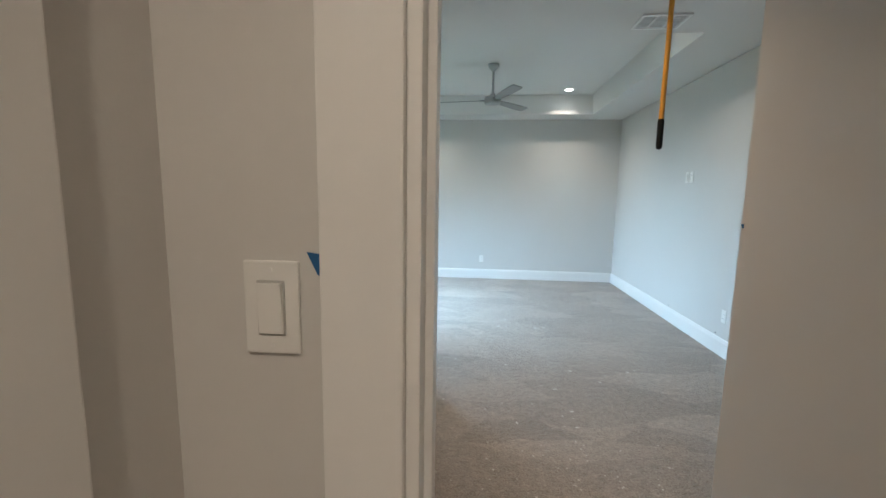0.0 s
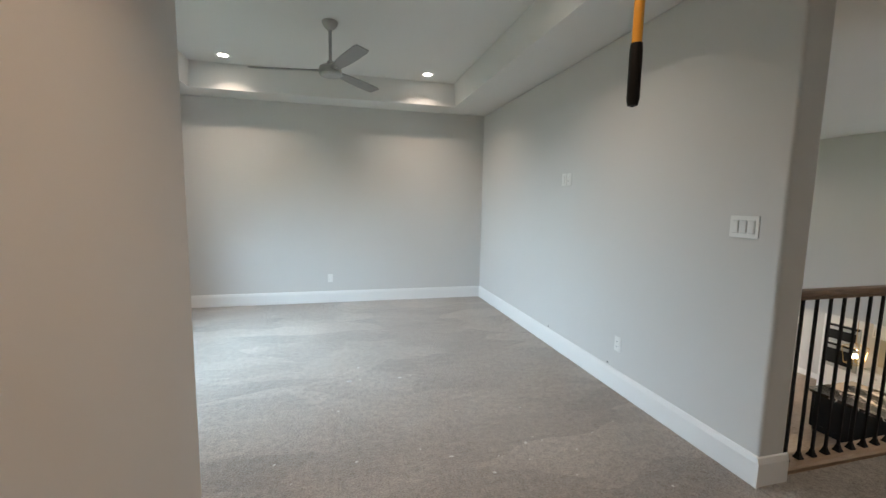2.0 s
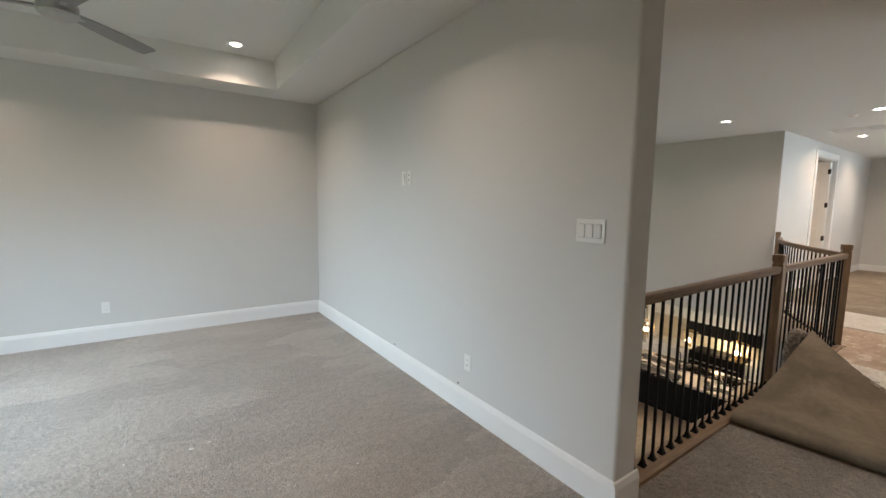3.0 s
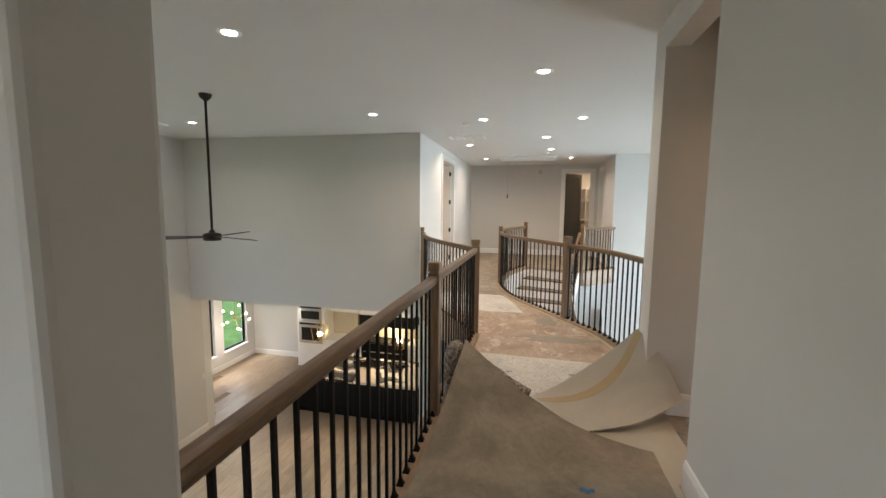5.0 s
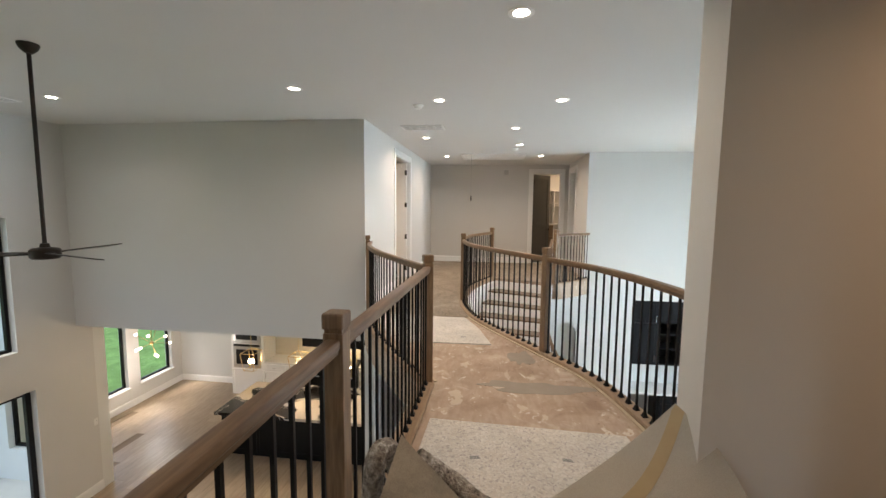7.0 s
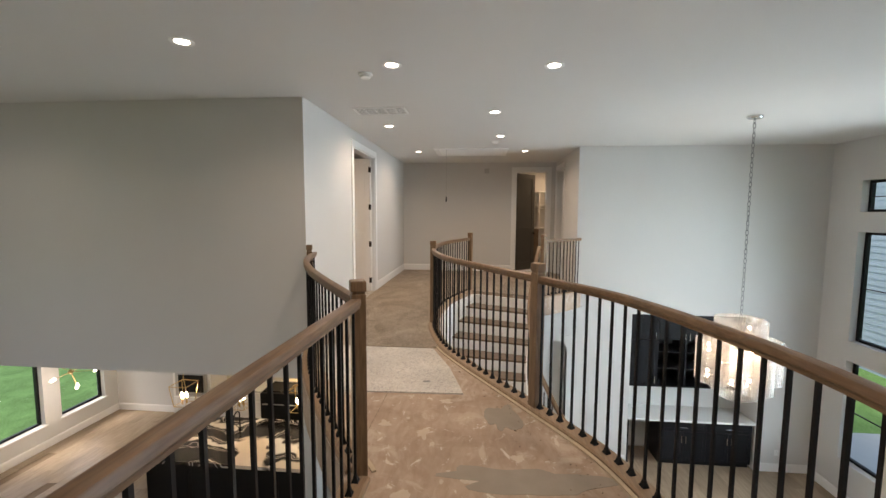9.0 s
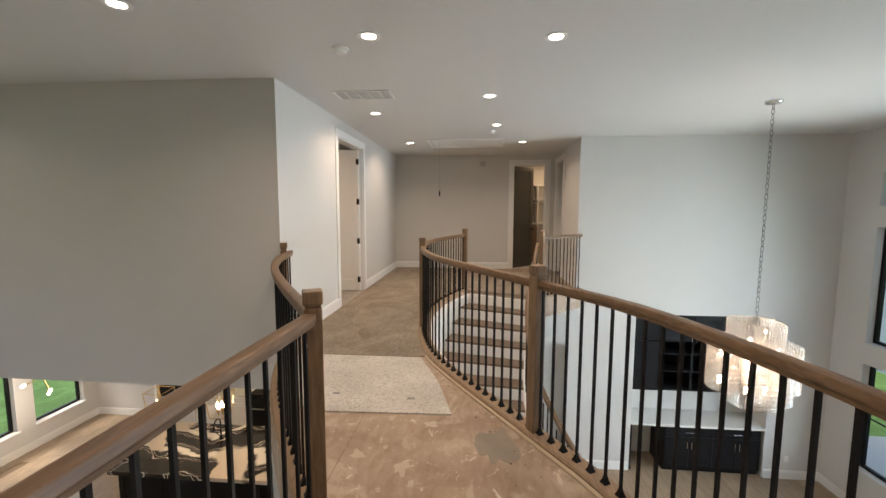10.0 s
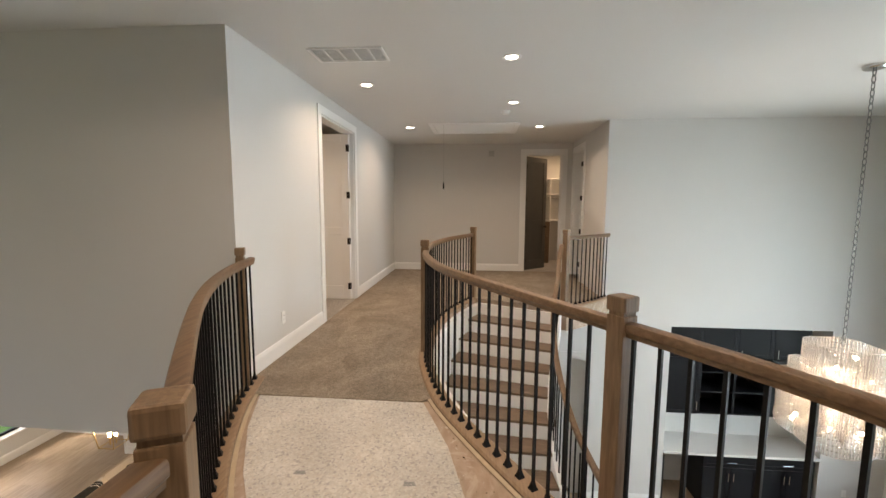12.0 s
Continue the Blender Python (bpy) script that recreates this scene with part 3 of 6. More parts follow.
baseboard([(10.1, NY), (KX, NY)], z=LF, side=-1)
baseboard([(KX, NY), (KX, 10.35)], z=LF, side=-1)
baseboard([(3.1, GW), (9.9, GW)], z=LF, side=-1)


# ---- downlights ----
def downlight():
    t = thing("recessed_downlight", "round white recessed ceiling downlight, switched on", "downlight", "ceiling downlights")
    bm = bmesh.new()
    lathe(bm, [(0.0525, -0.001), (0.085, -0.001), (0.085, -0.006), (0.066, -0.009), (0.0525, -0.003)], 28)
    part("trim_ring", bm, M_TRIM, t, smooth=40)
    bm = bmesh.new()
    lathe(bm, [(0.001, -0.002), (0.052, -0.002), (0.052, -0.004), (0.001, -0.0045)], 28)
    part("lens", bm, M_LENS, t, "glowing warm white lens")
    return t


LIGHTS = [(6.741, 3.376, H), (8.166, 5.646, H), (8.761, 4.185, H), (8.874, 2.795, H), (10.454, 3.247, H), (11.195, 4.756, H), (12.065, 3.098, H),
          (13.68, 4.70, H), (13.70, 2.53, H), (8.22, 8.65, H), (5.43, 5.65, H), (5.43, 8.65, H),
          (-0.304, 7.615, TH), (2.006, 7.615, TH), (-0.304, 5.07, TH), (2.006, 5.07, TH)]
first = downlight()
first.matrix_basis = pose(*LIGHTS[0])
for p in LIGHTS[1:]:
    copy_thing(first, pose(*p))
# plain warm lamps, unseen, added to brighten side passage, first small room, landing
EXTRA = [(5.3, 1.3, H), (0.72, 0.42, H), (1.05, 3.15, H), (4.25, 3.70, H)]
for n, p in enumerate(LIGHTS + EXTRA):
    lamp = new("downlight_lamp", bpy.data.lights.new("downlight_lamp", "AREA"))
    lamp.data.shape, lamp.data.size = "DISK", 0.11 if p[2] == H else 0.05
    lamp.data.energy = (3.4 if n >= 12 else 3.0 if n in (1, 9, 10, 11) else DOWN_W) if n < len(LIGHTS) else (3.4, 4.0, 2.9, 1.1)[n - len(LIGHTS)]
    lamp.data.color = ((1.0, 0.90, 0.80) if n in (1, 9, 10, 11) else (1.0, 0.82, 0.635) if n < 12 else (1.0, 0.82, 0.66)) if n < len(LIGHTS) else ((1.0, 0.66, 0.40), (1.0, 0.78, 0.57), (1.0, 0.69, 0.45), (1.0, 0.86, 0.70))[n - len(LIGHTS)]
    lamp.data.spread = radians(146 if n < 12 else 122 if n < 16 else 134 if n < 18 else 104)
    lamp.matrix_world = look((p[0], p[1], p[2] - 0.015), (p[0], p[1], 0.0))


# ---- railings ----
RAIL_PROF = [(-0.021, -0.054), (0.021, -0.054), (0.022, -0.040), (0.028, -0.032), (0.028, -0.010), (0.024, -0.003), (0.016, 0.0), (-0.016, 0.0), (-0.024, -0.003), (-0.028, -0.010), (-0.028, -0.032), (-0.022, -0.040)]
SHOE_PROF = [(-0.065, 0.0), (0.065, 0.0), (0.065, 0.020), (0.052, 0.030), (-0.052, 0.030), (-0.065, 0.020)]
FASCIA_PROF = [(-0.018, -0.34), (0.018, -0.34), (0.018, 0.0), (-0.018, 0.0)]


def baluster_mesh(length):
    bm = bmesh.new()
    box(bm, -0.0065, 0.0065, -0.0065, 0.0065, 0.0, length)
    return mesh_of(bm, "baluster", M_IRON)


def baluster_shoe_mesh():
    bm = bmesh.new()
    lathe(bm, [(0.026, 0.0), (0.026, 0.012), (0.020, 0.018), (0.013, 0.034), (0.013, 0.042)], 4, pose(0, 0, 0, 0, 0, 45))
    return mesh_of(bm, "baluster_shoe", M_IRON)


BAL, SHOE = baluster_mesh(0.94), baluster_shoe_mesh()


def newel(parent, x, y, z, rz=0.0, h=1.115, w=0.076):
    bm = bmesh.new()
    box(bm, -w / 2, w / 2, -w / 2, w / 2, -0.0, h - 0.075, 0.004)
    box(bm, -w / 2 + 0.005, w / 2 - 0.005, -w / 2 + 0.005, w / 2 - 0.005, h - 0.08, h - 0.055)
    p = part("newel_post", bm, M_POST, parent, "square brown oak newel post")
    p.matrix_basis = pose(x, y, z, 0, 0, rz)
    bm = bmesh.new()
    c = w / 2 + 0.004
    box(bm, -c, c, -c, c, h - 0.062, h - 0.002, 0.009)
    part("cap", bm, M_POST, p)
    return p


def railing(name, path, z=0.0, gap=0.105, label="", rail_top=1.02, fascia=True, shoe=True):
    t = thing(name, label or "brown oak handrail on square black iron balusters", "railing")
    path = [Vector((p.x, p.y, z)) for p in path]
    bm = bmesh.new()
    sweep(bm, [(p.x, p.y, p.z + rail_top) for p in path], RAIL_PROF)
    part("handrail", bm, M_RAIL, t, "flat-topped brown oak handrail", smooth=32)
    if shoe:
        bm = bmesh.new()
        sweep(bm, path, SHOE_PROF)
        part("base_rail", bm, M_BASE, t, "flat oak base rail", smooth=30)
    if fascia:
        bm = bmesh.new()
        sweep(bm, path, FASCIA_PROF)
        part("fascia", bm, M_TRIM, t, "white painted fascia board under the rail", smooth=30)
    for p, a in along(path, gap):
        o = new("baluster", BAL)
        o.parent = t
        o.matrix_basis = pose(p.x, p.y, z + 0.026, 0, 0, math.degrees(a))
        s = new("shoe", SHOE)
        s.parent = o
    return t


V = lambda x, y: Vector((x, y, 0))
r1 = railing("railing", [V(3.21, 4.06), V(5.34, 4.075), V(7.27, 4.06)], label="straight oak and black iron railing along the landing edge")
newel(r1, 5.375, 4.075, 0.0)
newel(r1, 7.30, 4.06, 0.0, 25)
r2 = railing("railing", LEFT_RAIL[1:], label="curved oak and black iron railing ending at the wall corner")
newel(r2, 9.60, 5.318, 0.0, 20, w=0.06)
r3 = railing("railing", RIGHT_RAIL, label="long curved oak and black iron railing round the stair void")
newel(r3, 8.21, 2.98, 0.0, 32)
newel(r3, 10.49, 4.02, 0.0, 4)
newel(r3, 12.89, 3.59, 0.0, -20)
r4 = railing("railing", SMALL_RAIL, label="short oak and black iron railing at the stair head", fascia=False)
newel(r4, 12.42, 2.30, 0.0, -45)

# ---- curved stairs ----
SC, SV = Vector((11.0, 0.3)), Vector((10.5, -1.2))      # centre of the well, and the point the treads aim at
NSTEP, RISE = 19, (0.0 - LF) / 19


def ring_hit(a, r):
    """Where the line from SV at the angle a crosses the circle r round SC."""
    d = Vector((math.cos(a), math.sin(a)))
    o = SV - SC
    b = o.dot(d)
    return SV + d * (-b + math.sqrt(max(0.0, b * b - (o.dot(o) - r * r))))


def stairs():
    t = thing("staircase", "curved staircase with oak treads and white risers", "staircase", kind="structure")
    a0, da = radians(64.5), radians(3.75)
    R1 = 3.62
    inner = lambda n: 2.27 + 0.02 * min(n, 8) + 0.13 * max(0.0, 1 - n / 2)
    for n in range(NSTEP):
        z = -RISE * (n + 1)
        f, b = a0 + da * (n + 1.0), a0 + da * n
        R0 = inner(n)
        p = [ring_hit(b, R0), ring_hit(b, R1), ring_hit(f + 0.008, R1), ring_hit(f + 0.008, R0)]
        slab("tread", p, z - 0.028, z, M_TREAD, "", "", "", t)
        q = [ring_hit(b, R0), ring_hit(b, R1), ring_hit(b + 0.008, R1), ring_hit(b + 0.008, R0)]
        slab("riser", q, z, z + RISE - (0.028 if n else 0.02), M_TRIM, "", "", "", t)
    bm = bmesh.new()
    sides = []
    for r in (3.63, 3.72):
        lo, hi = [], []
        for k in range(61):
            a = radians(56 + k * 1.0)
            lo.append(bm.verts.new((*(SC + Vector((math.cos(a), math.sin(a))) * r), LF)))
            hi.append(bm.verts.new((*(SC + Vector((math.cos(a), math.sin(a))) * r), -0.05)))
        sides.append((lo, hi))
    for lo, hi in sides:
        for k in range(60):
            bm.faces.new((lo[k], lo[k + 1], hi[k + 1], hi[k]))
    for k in range(60):
        bm.faces.new((sides[0][1][k], sides[0][1][k + 1], sides[1][1][k + 1], sides[1][1][k]))
    part("curved_wall", bm, M_TRIM, t, "white curved wall beside the stairs", smooth=30)
    # inner string with its own rail
    bm = bmesh.new()
    path = []
    for n in range(NSTEP + 1):
        for k in (0.0, 0.5):
            a = a0 + da * (n + k)
            p = ring_hit(a, inner(n + k) + 0.03)
            path.append((p.x, p.y, -RISE * (n + k)))
    sweep(bm, path, [(-0.03, -0.32), (0.03, -0.32), (0.03, 0.02), (-0.03, 0.02)])
    part("stringer", bm, M_TRIM, t, "white painted inner string", smooth=30)
    bm = bmesh.new()
    sweep(bm, [(x, y, z + 0.93) for x, y, z in path], RAIL_PROF)
    part("handrail", bm, M_RAIL, t, "brown oak stair handrail", smooth=50)
    for n in range(NSTEP):
        for k in (0.3, 0.65, 1.0):
            p = ring_hit(a0 + da * (n + k), inner(n + k) + 0.03)
            o = new("baluster", BAL)
            o.parent = t
            o.matrix_basis = pose(p.x, p.y, -RISE * (n + 1) - 0.02, 0, 0, 0)


stairs()


# ---- windows ----
def window(name, axis, at, u0, u1, z0, z1, vbars=(), hbars=(), depth=0.06, fw=0.045, label="black-framed fixed window", sill=True, room=-1):
    """Black frame with panes in a hole; at is the frame's middle across the wall, room the side of the room."""
    t = thing(name, label, "window", kind="structure")
    P = (lambda u0, u1, a0, a1, z0, z1: B(a0, a1, u0, u1, z0, z1, bevel=0.003)) if axis == "x" else (lambda u0, u1, a0, a1, z0, z1: B(u0, u1, a0, a1, z0, z1, bevel=0.003))
    d = depth / 2
    for a, b, c, e in ((u0, u0 + fw, z0, z1), (u1 - fw, u1, z0, z1), (u0 + fw, u1 - fw, z1 - fw, z1), (u0 + fw, u1 - fw, z0, z0 + fw)):
        part("window_frame", P(a, b, at - d, at + d, c, e), M_FRAME, t)
    for v in vbars:
        part("mullion", P(v - fw / 2, v + fw / 2, at - d, at + d, z0 + fw, z1 - fw), M_FRAME, t)
    for h in hbars:
        part("glazing_bar", P(u0 + fw, u1 - fw, at - 0.012, at + 0.012, h - 0.008, h + 0.008), M_FRAME, t)
    us = [u0 + fw, *[w for v in vbars for w in (v - fw / 2, v + fw / 2)], u1 - fw]
    for a, b in zip(us[::2], us[1::2]):
        o = part("pane", P(a, b, at - 0.003, at + 0.003, z0 + fw, z1 - fw), M_PANE, t, "clear glass pane")
        o.visible_shadow = False
    if sill:
        part("window_sill", P(u0 - 0.03, u1 + 0.03, at + room * 0.03, at + room * 0.16, z0 - 0.028, z0 - 0.002), M_TRIM, t, "white painted sill")
    return t


for n, (a, b) in enumerate(UP):
    window(f"window_{n + 1}", "y", GW + 0.13, a, b, -0.61, 1.312, sill=False)
window("window_4", "y", GW + 0.13, 4.15, 8.99, -3.15, -1.245, vbars=(5.76, 7.37), fw=0.07, sill=False, label="wide black-framed window with three tall panes")
# out of view left of about x = 12: widened to let in daylight
window("window_5", "y", FW - 0.14, 7.4, 12.59, 1.53, 2.05, vbars=(8.42, 9.43, 10.45, 11.46), hbars=(1.78,), sill=False)
window("window_6", "y", FW - 0.14, 7.4, 12.59, -0.66, 1.2, vbars=(8.42, 9.43, 10.45, 11.46), hbars=(0.25,), sill=False)
window("window_7", "y", FW - 0.14, 7.4, 12.59, -2.75, -1.0, vbars=(8.42, 9.43, 10.45, 11.46), hbars=(-1.9,), sill=False)
window("window_8", "y", NY + 0.12, 11.3, 12.54, -2.95, -0.75, room=-1)
window("window_9", "y", NY + 0.12, 12.88, 13.9, -2.95, -0.75, room=-1)
window("window_10", "x", 10.03, 11.5, 12.15, -2.9, -1.5, sill=False)
window("window_11", "x", -1.25, 5.3, 7.55, 0.64, 2.05, vbars=(6.42,), room=1)


# ---- doors and casings ----
def casing(name, axis, face, side, u0, u1, top, w=0.09, d=0.018):
    """Flat white trim round an opening on one face of a wall."""
    t = thing(name, "flat white painted door casing", "door trim", kind="structure")
    a0, a1 = sorted((face, face + side * d))
    P = (lambda u0, u1, z0, z1: B(a0, a1, u0, u1, z0, z1, bevel=0.003)) if axis == "x" else (lambda u0, u1, z0, z1: B(u0, u1, a0, a1, z0, z1, bevel=0.003))
    part("side_trim", P(u0 - w, u0, 0, top), M_TRIM, t)
    part("side_trim", P(u1, u1 + w, 0, top), M_TRIM, t)
    part("head_trim", P(u0 - w, u1 + w, top, top + w), M_TRIM, t)
    return t


def jamb(name, axis, a0, a1, u0, u1, top, stop=None):
    t = thing(name, "white painted door jamb lining with a stop", "door frame", kind="structure")
    P = (lambda u0, u1, z0, z1, a=a0, b=a1: B(a, b, u0, u1, z0, z1, bevel=0.002)) if axis == "x" else (lambda u0, u1, z0, z1, a=a0, b=a1: B(u0, u1, a, b, z0, z1, bevel=0.002))
    part("lining", P(u0, u0 + 0.018, 0, top), M_TRIM, t)
    part("lining", P(u1 - 0.018, u1, 0, top), M_TRIM, t)
    part("lining", P(u0, u1, top - 0.018, top), M_TRIM, t)
    m = (a0 + a1) / 2
    part("stop", P(u0 + 0.018, u0 + 0.03, 0, top - 0.018, m - 0.02, m + 0.02), M_TRIM, t)
    part("stop", P(u1 - 0.03, u1 - 0.018, 0, top - 0.018, m - 0.02, m + 0.02), M_TRIM, t)
    return t


def panel_door(name, w, h, m, material, label, knob=True):
    """A two-panel door leaf, hinged at its local origin, along +x."""
    t = thing(name, label, "door", at=m)
    bm = bmesh.new()
    st = 0.11
    mid = h * 0.40
    box(bm, 0, w, -0.008, 0.008, 0.0, h)
    for s in (-1, 1):
        y0, y1 = sorted((s * 0.006, s * 0.02))
        for a, b, c, d in ((0, st, 0, h), (w - st, w, 0, h), (st, w - st, h - st, h), (st, w - st, 0, 0.2), (st, w - st, mid, mid + st)):
            box(bm, a, b, y0, y1, c, d, 0.003)
    part("leaf", bm, material, t)
    for z in (0.2, 0.2 + (h - 0.4) / 3, h - 0.2 - (h - 0.4) / 3, h - 0.2):
        bm = bmesh.new()
        rod(bm, (0.0, 0.0, z - 0.05), (0.0, 0.0, z + 0.05), 0.009, 8)
        box(bm, 0.0, 0.035, -0.0235, 0.0235, z - 0.05, z + 0.05)
        part("hinge", bm, M_BRONZE, t)
    if knob:
        bm = bmesh.new()
        for s in (-1, 1):
            rod(bm, (w - 0.07, s * 0.02, 0.95), (w - 0.07, s * 0.055, 0.95), 0.011, 10)
            bmesh.ops.create_uvsphere(bm, u_segments=14, v_segments=8, radius=0.028, matrix=pose(w - 0.07, s * 0.07, 0.95))
        part("knob", bm, M_BRONZE, t, "dark bronze knob", smooth=60)
    return t


casing("trim_1", "y", 1.667, -1, 0.672, 1.548, 2.44, w=0.1)
casing("trim_5", "x", 0.368, 1, 0.55, 1.43, 2.44, w=0.1)
jamb("door_frame_1", "y", 1.667, 1.79, 0.672, 1.548, 2.44)
casing("trim_2", "y", 5.374, -1, 11.42, 12.70, 2.49, w=0.1)
jamb("door_frame_2", "y", 5.374, 5.524, 11.42, 12.70, 2.49)
panel_door("door", 1.2, 2.45, pose(12.64, 5.435, 0.012, 0, 0, 91), M_TRIM, "white two-panel door standing open into a bedroom", True)
casing("trim_3", "x", 15.59, -1, 1.77, 2.54, 2.52, w=0.1)
jamb("door_frame_3", "x", 15.59, 15.74, 1.77, 2.54, 2.52)
panel_door("door", 0.72, 2.48, pose(15.76, 2.51, 0.012, 0, 0, -46), M_DARKWOOD, "dark grey panelled door standing ajar at the hall's end", True)
casing("trim_4", "y", 1.56, 1, 14.62, 15.42, 2.52, w=0.1)
jamb("door_frame_4", "y", 1.41, 1.56, 14.62, 15.42, 2.52)
panel_door("door", 0.76, 2.48, pose(15.39, 1.42, 0.012, 0, 0, -96), M_TRIM, "white panelled door open off the far hall", True)

# rooms behind the doors
# unseen end wall, added to stop sky light leaking into the bedroom
wall("wall_39", "x", 15.6, 15.7, 5.524, 8.0, 0, H)
wall("wall_31", "y", 8.0, 8.1, 9.79, 15.7, 0, H)
wall("wall_32", "x", 17.6, 17.7, 0.2, 3.3, -0.3, H)
wall("wall_33", "y", 3.2, 3.3, 15.74, 17.7, -0.3, H)
wall("wall_34", "y", 0.2, 0.3, 13.35, 17.7, -0.3, H)
slab("floor_5", [(9.79, 5.38), (15.7, 5.38), (15.7, 8.0), (9.79, 8.0)], -0.2, 0.004, M_CARPET, "carpet in the bedroom behind the door", "floor")
slab("floor_6", [(15.7, 0.3), (17.6, 0.3), (17.6, 3.2), (15.7, 3.2)], -0.2, 0.004, M_CARPET, "carpet in the closet at the end", "floor")
slab("floor_7", [(13.35, 0.3), (15.7, 0.3), (15.7, 1.5), (13.35, 1.5)], -0.3, 0.0, M_CARPET, "carpet in the side room", "floor")
slab("ceiling_5", [(9.64, 5.374), (15.75, 5.374), (15.75, 8.1), (9.64, 8.1)], H, H + 0.1, M_CEIL, "bedroom ceiling", "ceiling")
slab("ceiling_6", [(15.75, 0.2), (17.7, 0.2), (17.7, 3.3), (15.75, 3.3)], H, H + 0.1, M_CEIL, "closet ceiling", "ceiling")
# unseen lamps without fixtures, added to light the closet and the bedroom
for p in ((16.6, 1.4, H), (11.4, 6.7, H)):
    lamp = new("room_lamp", bpy.data.lights.new("room_lamp", "AREA"))
    lamp.data.shape, lamp.data.size, lamp.data.energy, lamp.data.color = "DISK", 0.2, 9.0, (1.0, 0.74, 0.48)
    lamp.matrix_world = look((p[0], p[1], p[2] - 0.02), (p[0], p[1], 0))


# ---- small fixtures on walls and ceilings ----
def plate(name, label, category, at, gangs=1, kind="rocker", w=0.07, h=0.117):
    """A wall plate in its local x-z plane, facing -y."""
    t = thing(name, label, category, at=at)
    W = w + 0.046 * (gangs - 1)
    part("cover_plate", B(-W / 2, W / 2, -0.006, 0.0, -h / 2, h / 2, bevel=0.0025), M_PLATE, t)
    for g in range(gangs):
        x = (g - (gangs - 1) / 2) * 0.046
        if kind == "rocker":
            # the grey of this frame imitates the shadow line round the rocker
            part("rocker_frame", B(x - 0.0175, x + 0.0175, -0.008, -0.005, -0.0345, 0.0345, bevel=0.001), M_GAP, t, "grey frame coloured as the shadow round the rocker")
            bm = B(x - 0.0155, x + 0.0155, -0.012, -0.007, -0.032, 0.032, bevel=0.001)
            bmesh.ops.rotate(bm, verts=bm.verts[:], cent=(x, -0.008, 0), matrix=Matrix.Rotation(radians(3.5), 3, "X"))
            part("rocker", bm, M_PLATE, t)
        else:
            for s in (-1, 1):
                bm = bmesh.new()
                lathe(bm, [(0.001, 0), (0.0165, 0), (0.0165, 0.003), (0.001, 0.003)], 18, pose(x, -0.0055, s * 0.0195, 90))
                part("socket", bm, M_TRIM, t)
                for d in (-0.006, 0.006):
                    part("slot", B(x + d - 0.001, x + d + 0.001, -0.0095, -0.008, s * 0.0195 - 0.003, s * 0.0195 + 0.006), M_BLACK, t)
    for s in (-1, 1):
        bm = bmesh.new()
        rod(bm, (0, -0.005, s * 0.047), (0, -0.0075, s * 0.047), 0.0032, 8)
        part("screw", bm, M_TRIM, t)
    return t


plate("light_switch", "white single rocker light switch beside the door casing", "light switch", pose(0.506, 1.667, 1.308))
plate("light_switch", "white three-gang rocker switch plate near the wall end", "light switch", pose(RX, 4.163, 1.352, 0, 0, -90), gangs=3)
plate("wall_outlet", "white duplex outlet low on the back wall", "outlet", pose(0.786, BY, 0.351), kind="socket")
plate("wall_outlet", "white duplex outlet low on the game room wall", "outlet", pose(RX, 5.10, 0.374, 0, 0, -90), kind="socket")
plate("media_plate", "white media and power plate high on the wall", "outlet", pose(RX, 5.93, 1.69, 0, 0, -90), kind="socket")
plate("media_plate", "white blank media plate high on the wall", "outlet", pose(RX, 6.02, 1.69, 0, 0, -90), kind="rocker")
plate("wall_outlet", "white outlet beside the great room windows", "outlet", pose(9.84, GW, -2.2), kind="socket")
plate("wall_outlet", "white outlet low on the foyer wall", "outlet", pose(EX, -2.3, LF + 0.38, 0, 0, -90), kind="socket")
plate("wall_outlet", "white outlet low on the hall wall", "outlet", pose(10.35, 5.374, 0.36), kind="socket")


def tape_bit(at, w, h):
    bm = bmesh.new()
    vs = [bm.verts.new(p) for p in ((-w / 2, 0, h / 2), (w / 2, 0, h / 2 * 0.8), (w * 0.5, 0, -h / 2), (w * 0.1, 0, -h * 0.42))]
    f = bm.faces.new(vs)
    r = bmesh.ops.extrude_face_region(bm, geom=[f])
    bmesh.ops.translate(bm, verts=[g for g in r["geom"] if isinstance(g, bmesh.types.BMVert)], vec=(0, -0.002, 0))
    o = part("tape_scrap", bm, M_BLUE)
    o.matrix_basis = at
    return tagged(o, "torn scrap of blue painter's tape on the wall", "tape")


for y in (6.19, 5.21):
    bm = bmesh.new()
    lathe(bm, [(0.001, 0), (0.007, 0), (0.006, 0.003), (0.001, 0.004)], 10, pose(RX, y, 0.186, 0, -90, 0))
    tagged(part("wire_hole", bm, M_BLACK), "small dark hole just above the baseboard", "hole", "holes above the baseboard")
tape_bit(pose(0.562, 1.666, 1.363), 0.022, 0.03)
tape_bit(pose(1.599, 2.59, 1.366, 0, 0, -90), 0.012, 0.014)
tape_bit(pose(1.599, 2.58, 0.19, 0, 0, -90), 0.014, 0.018)


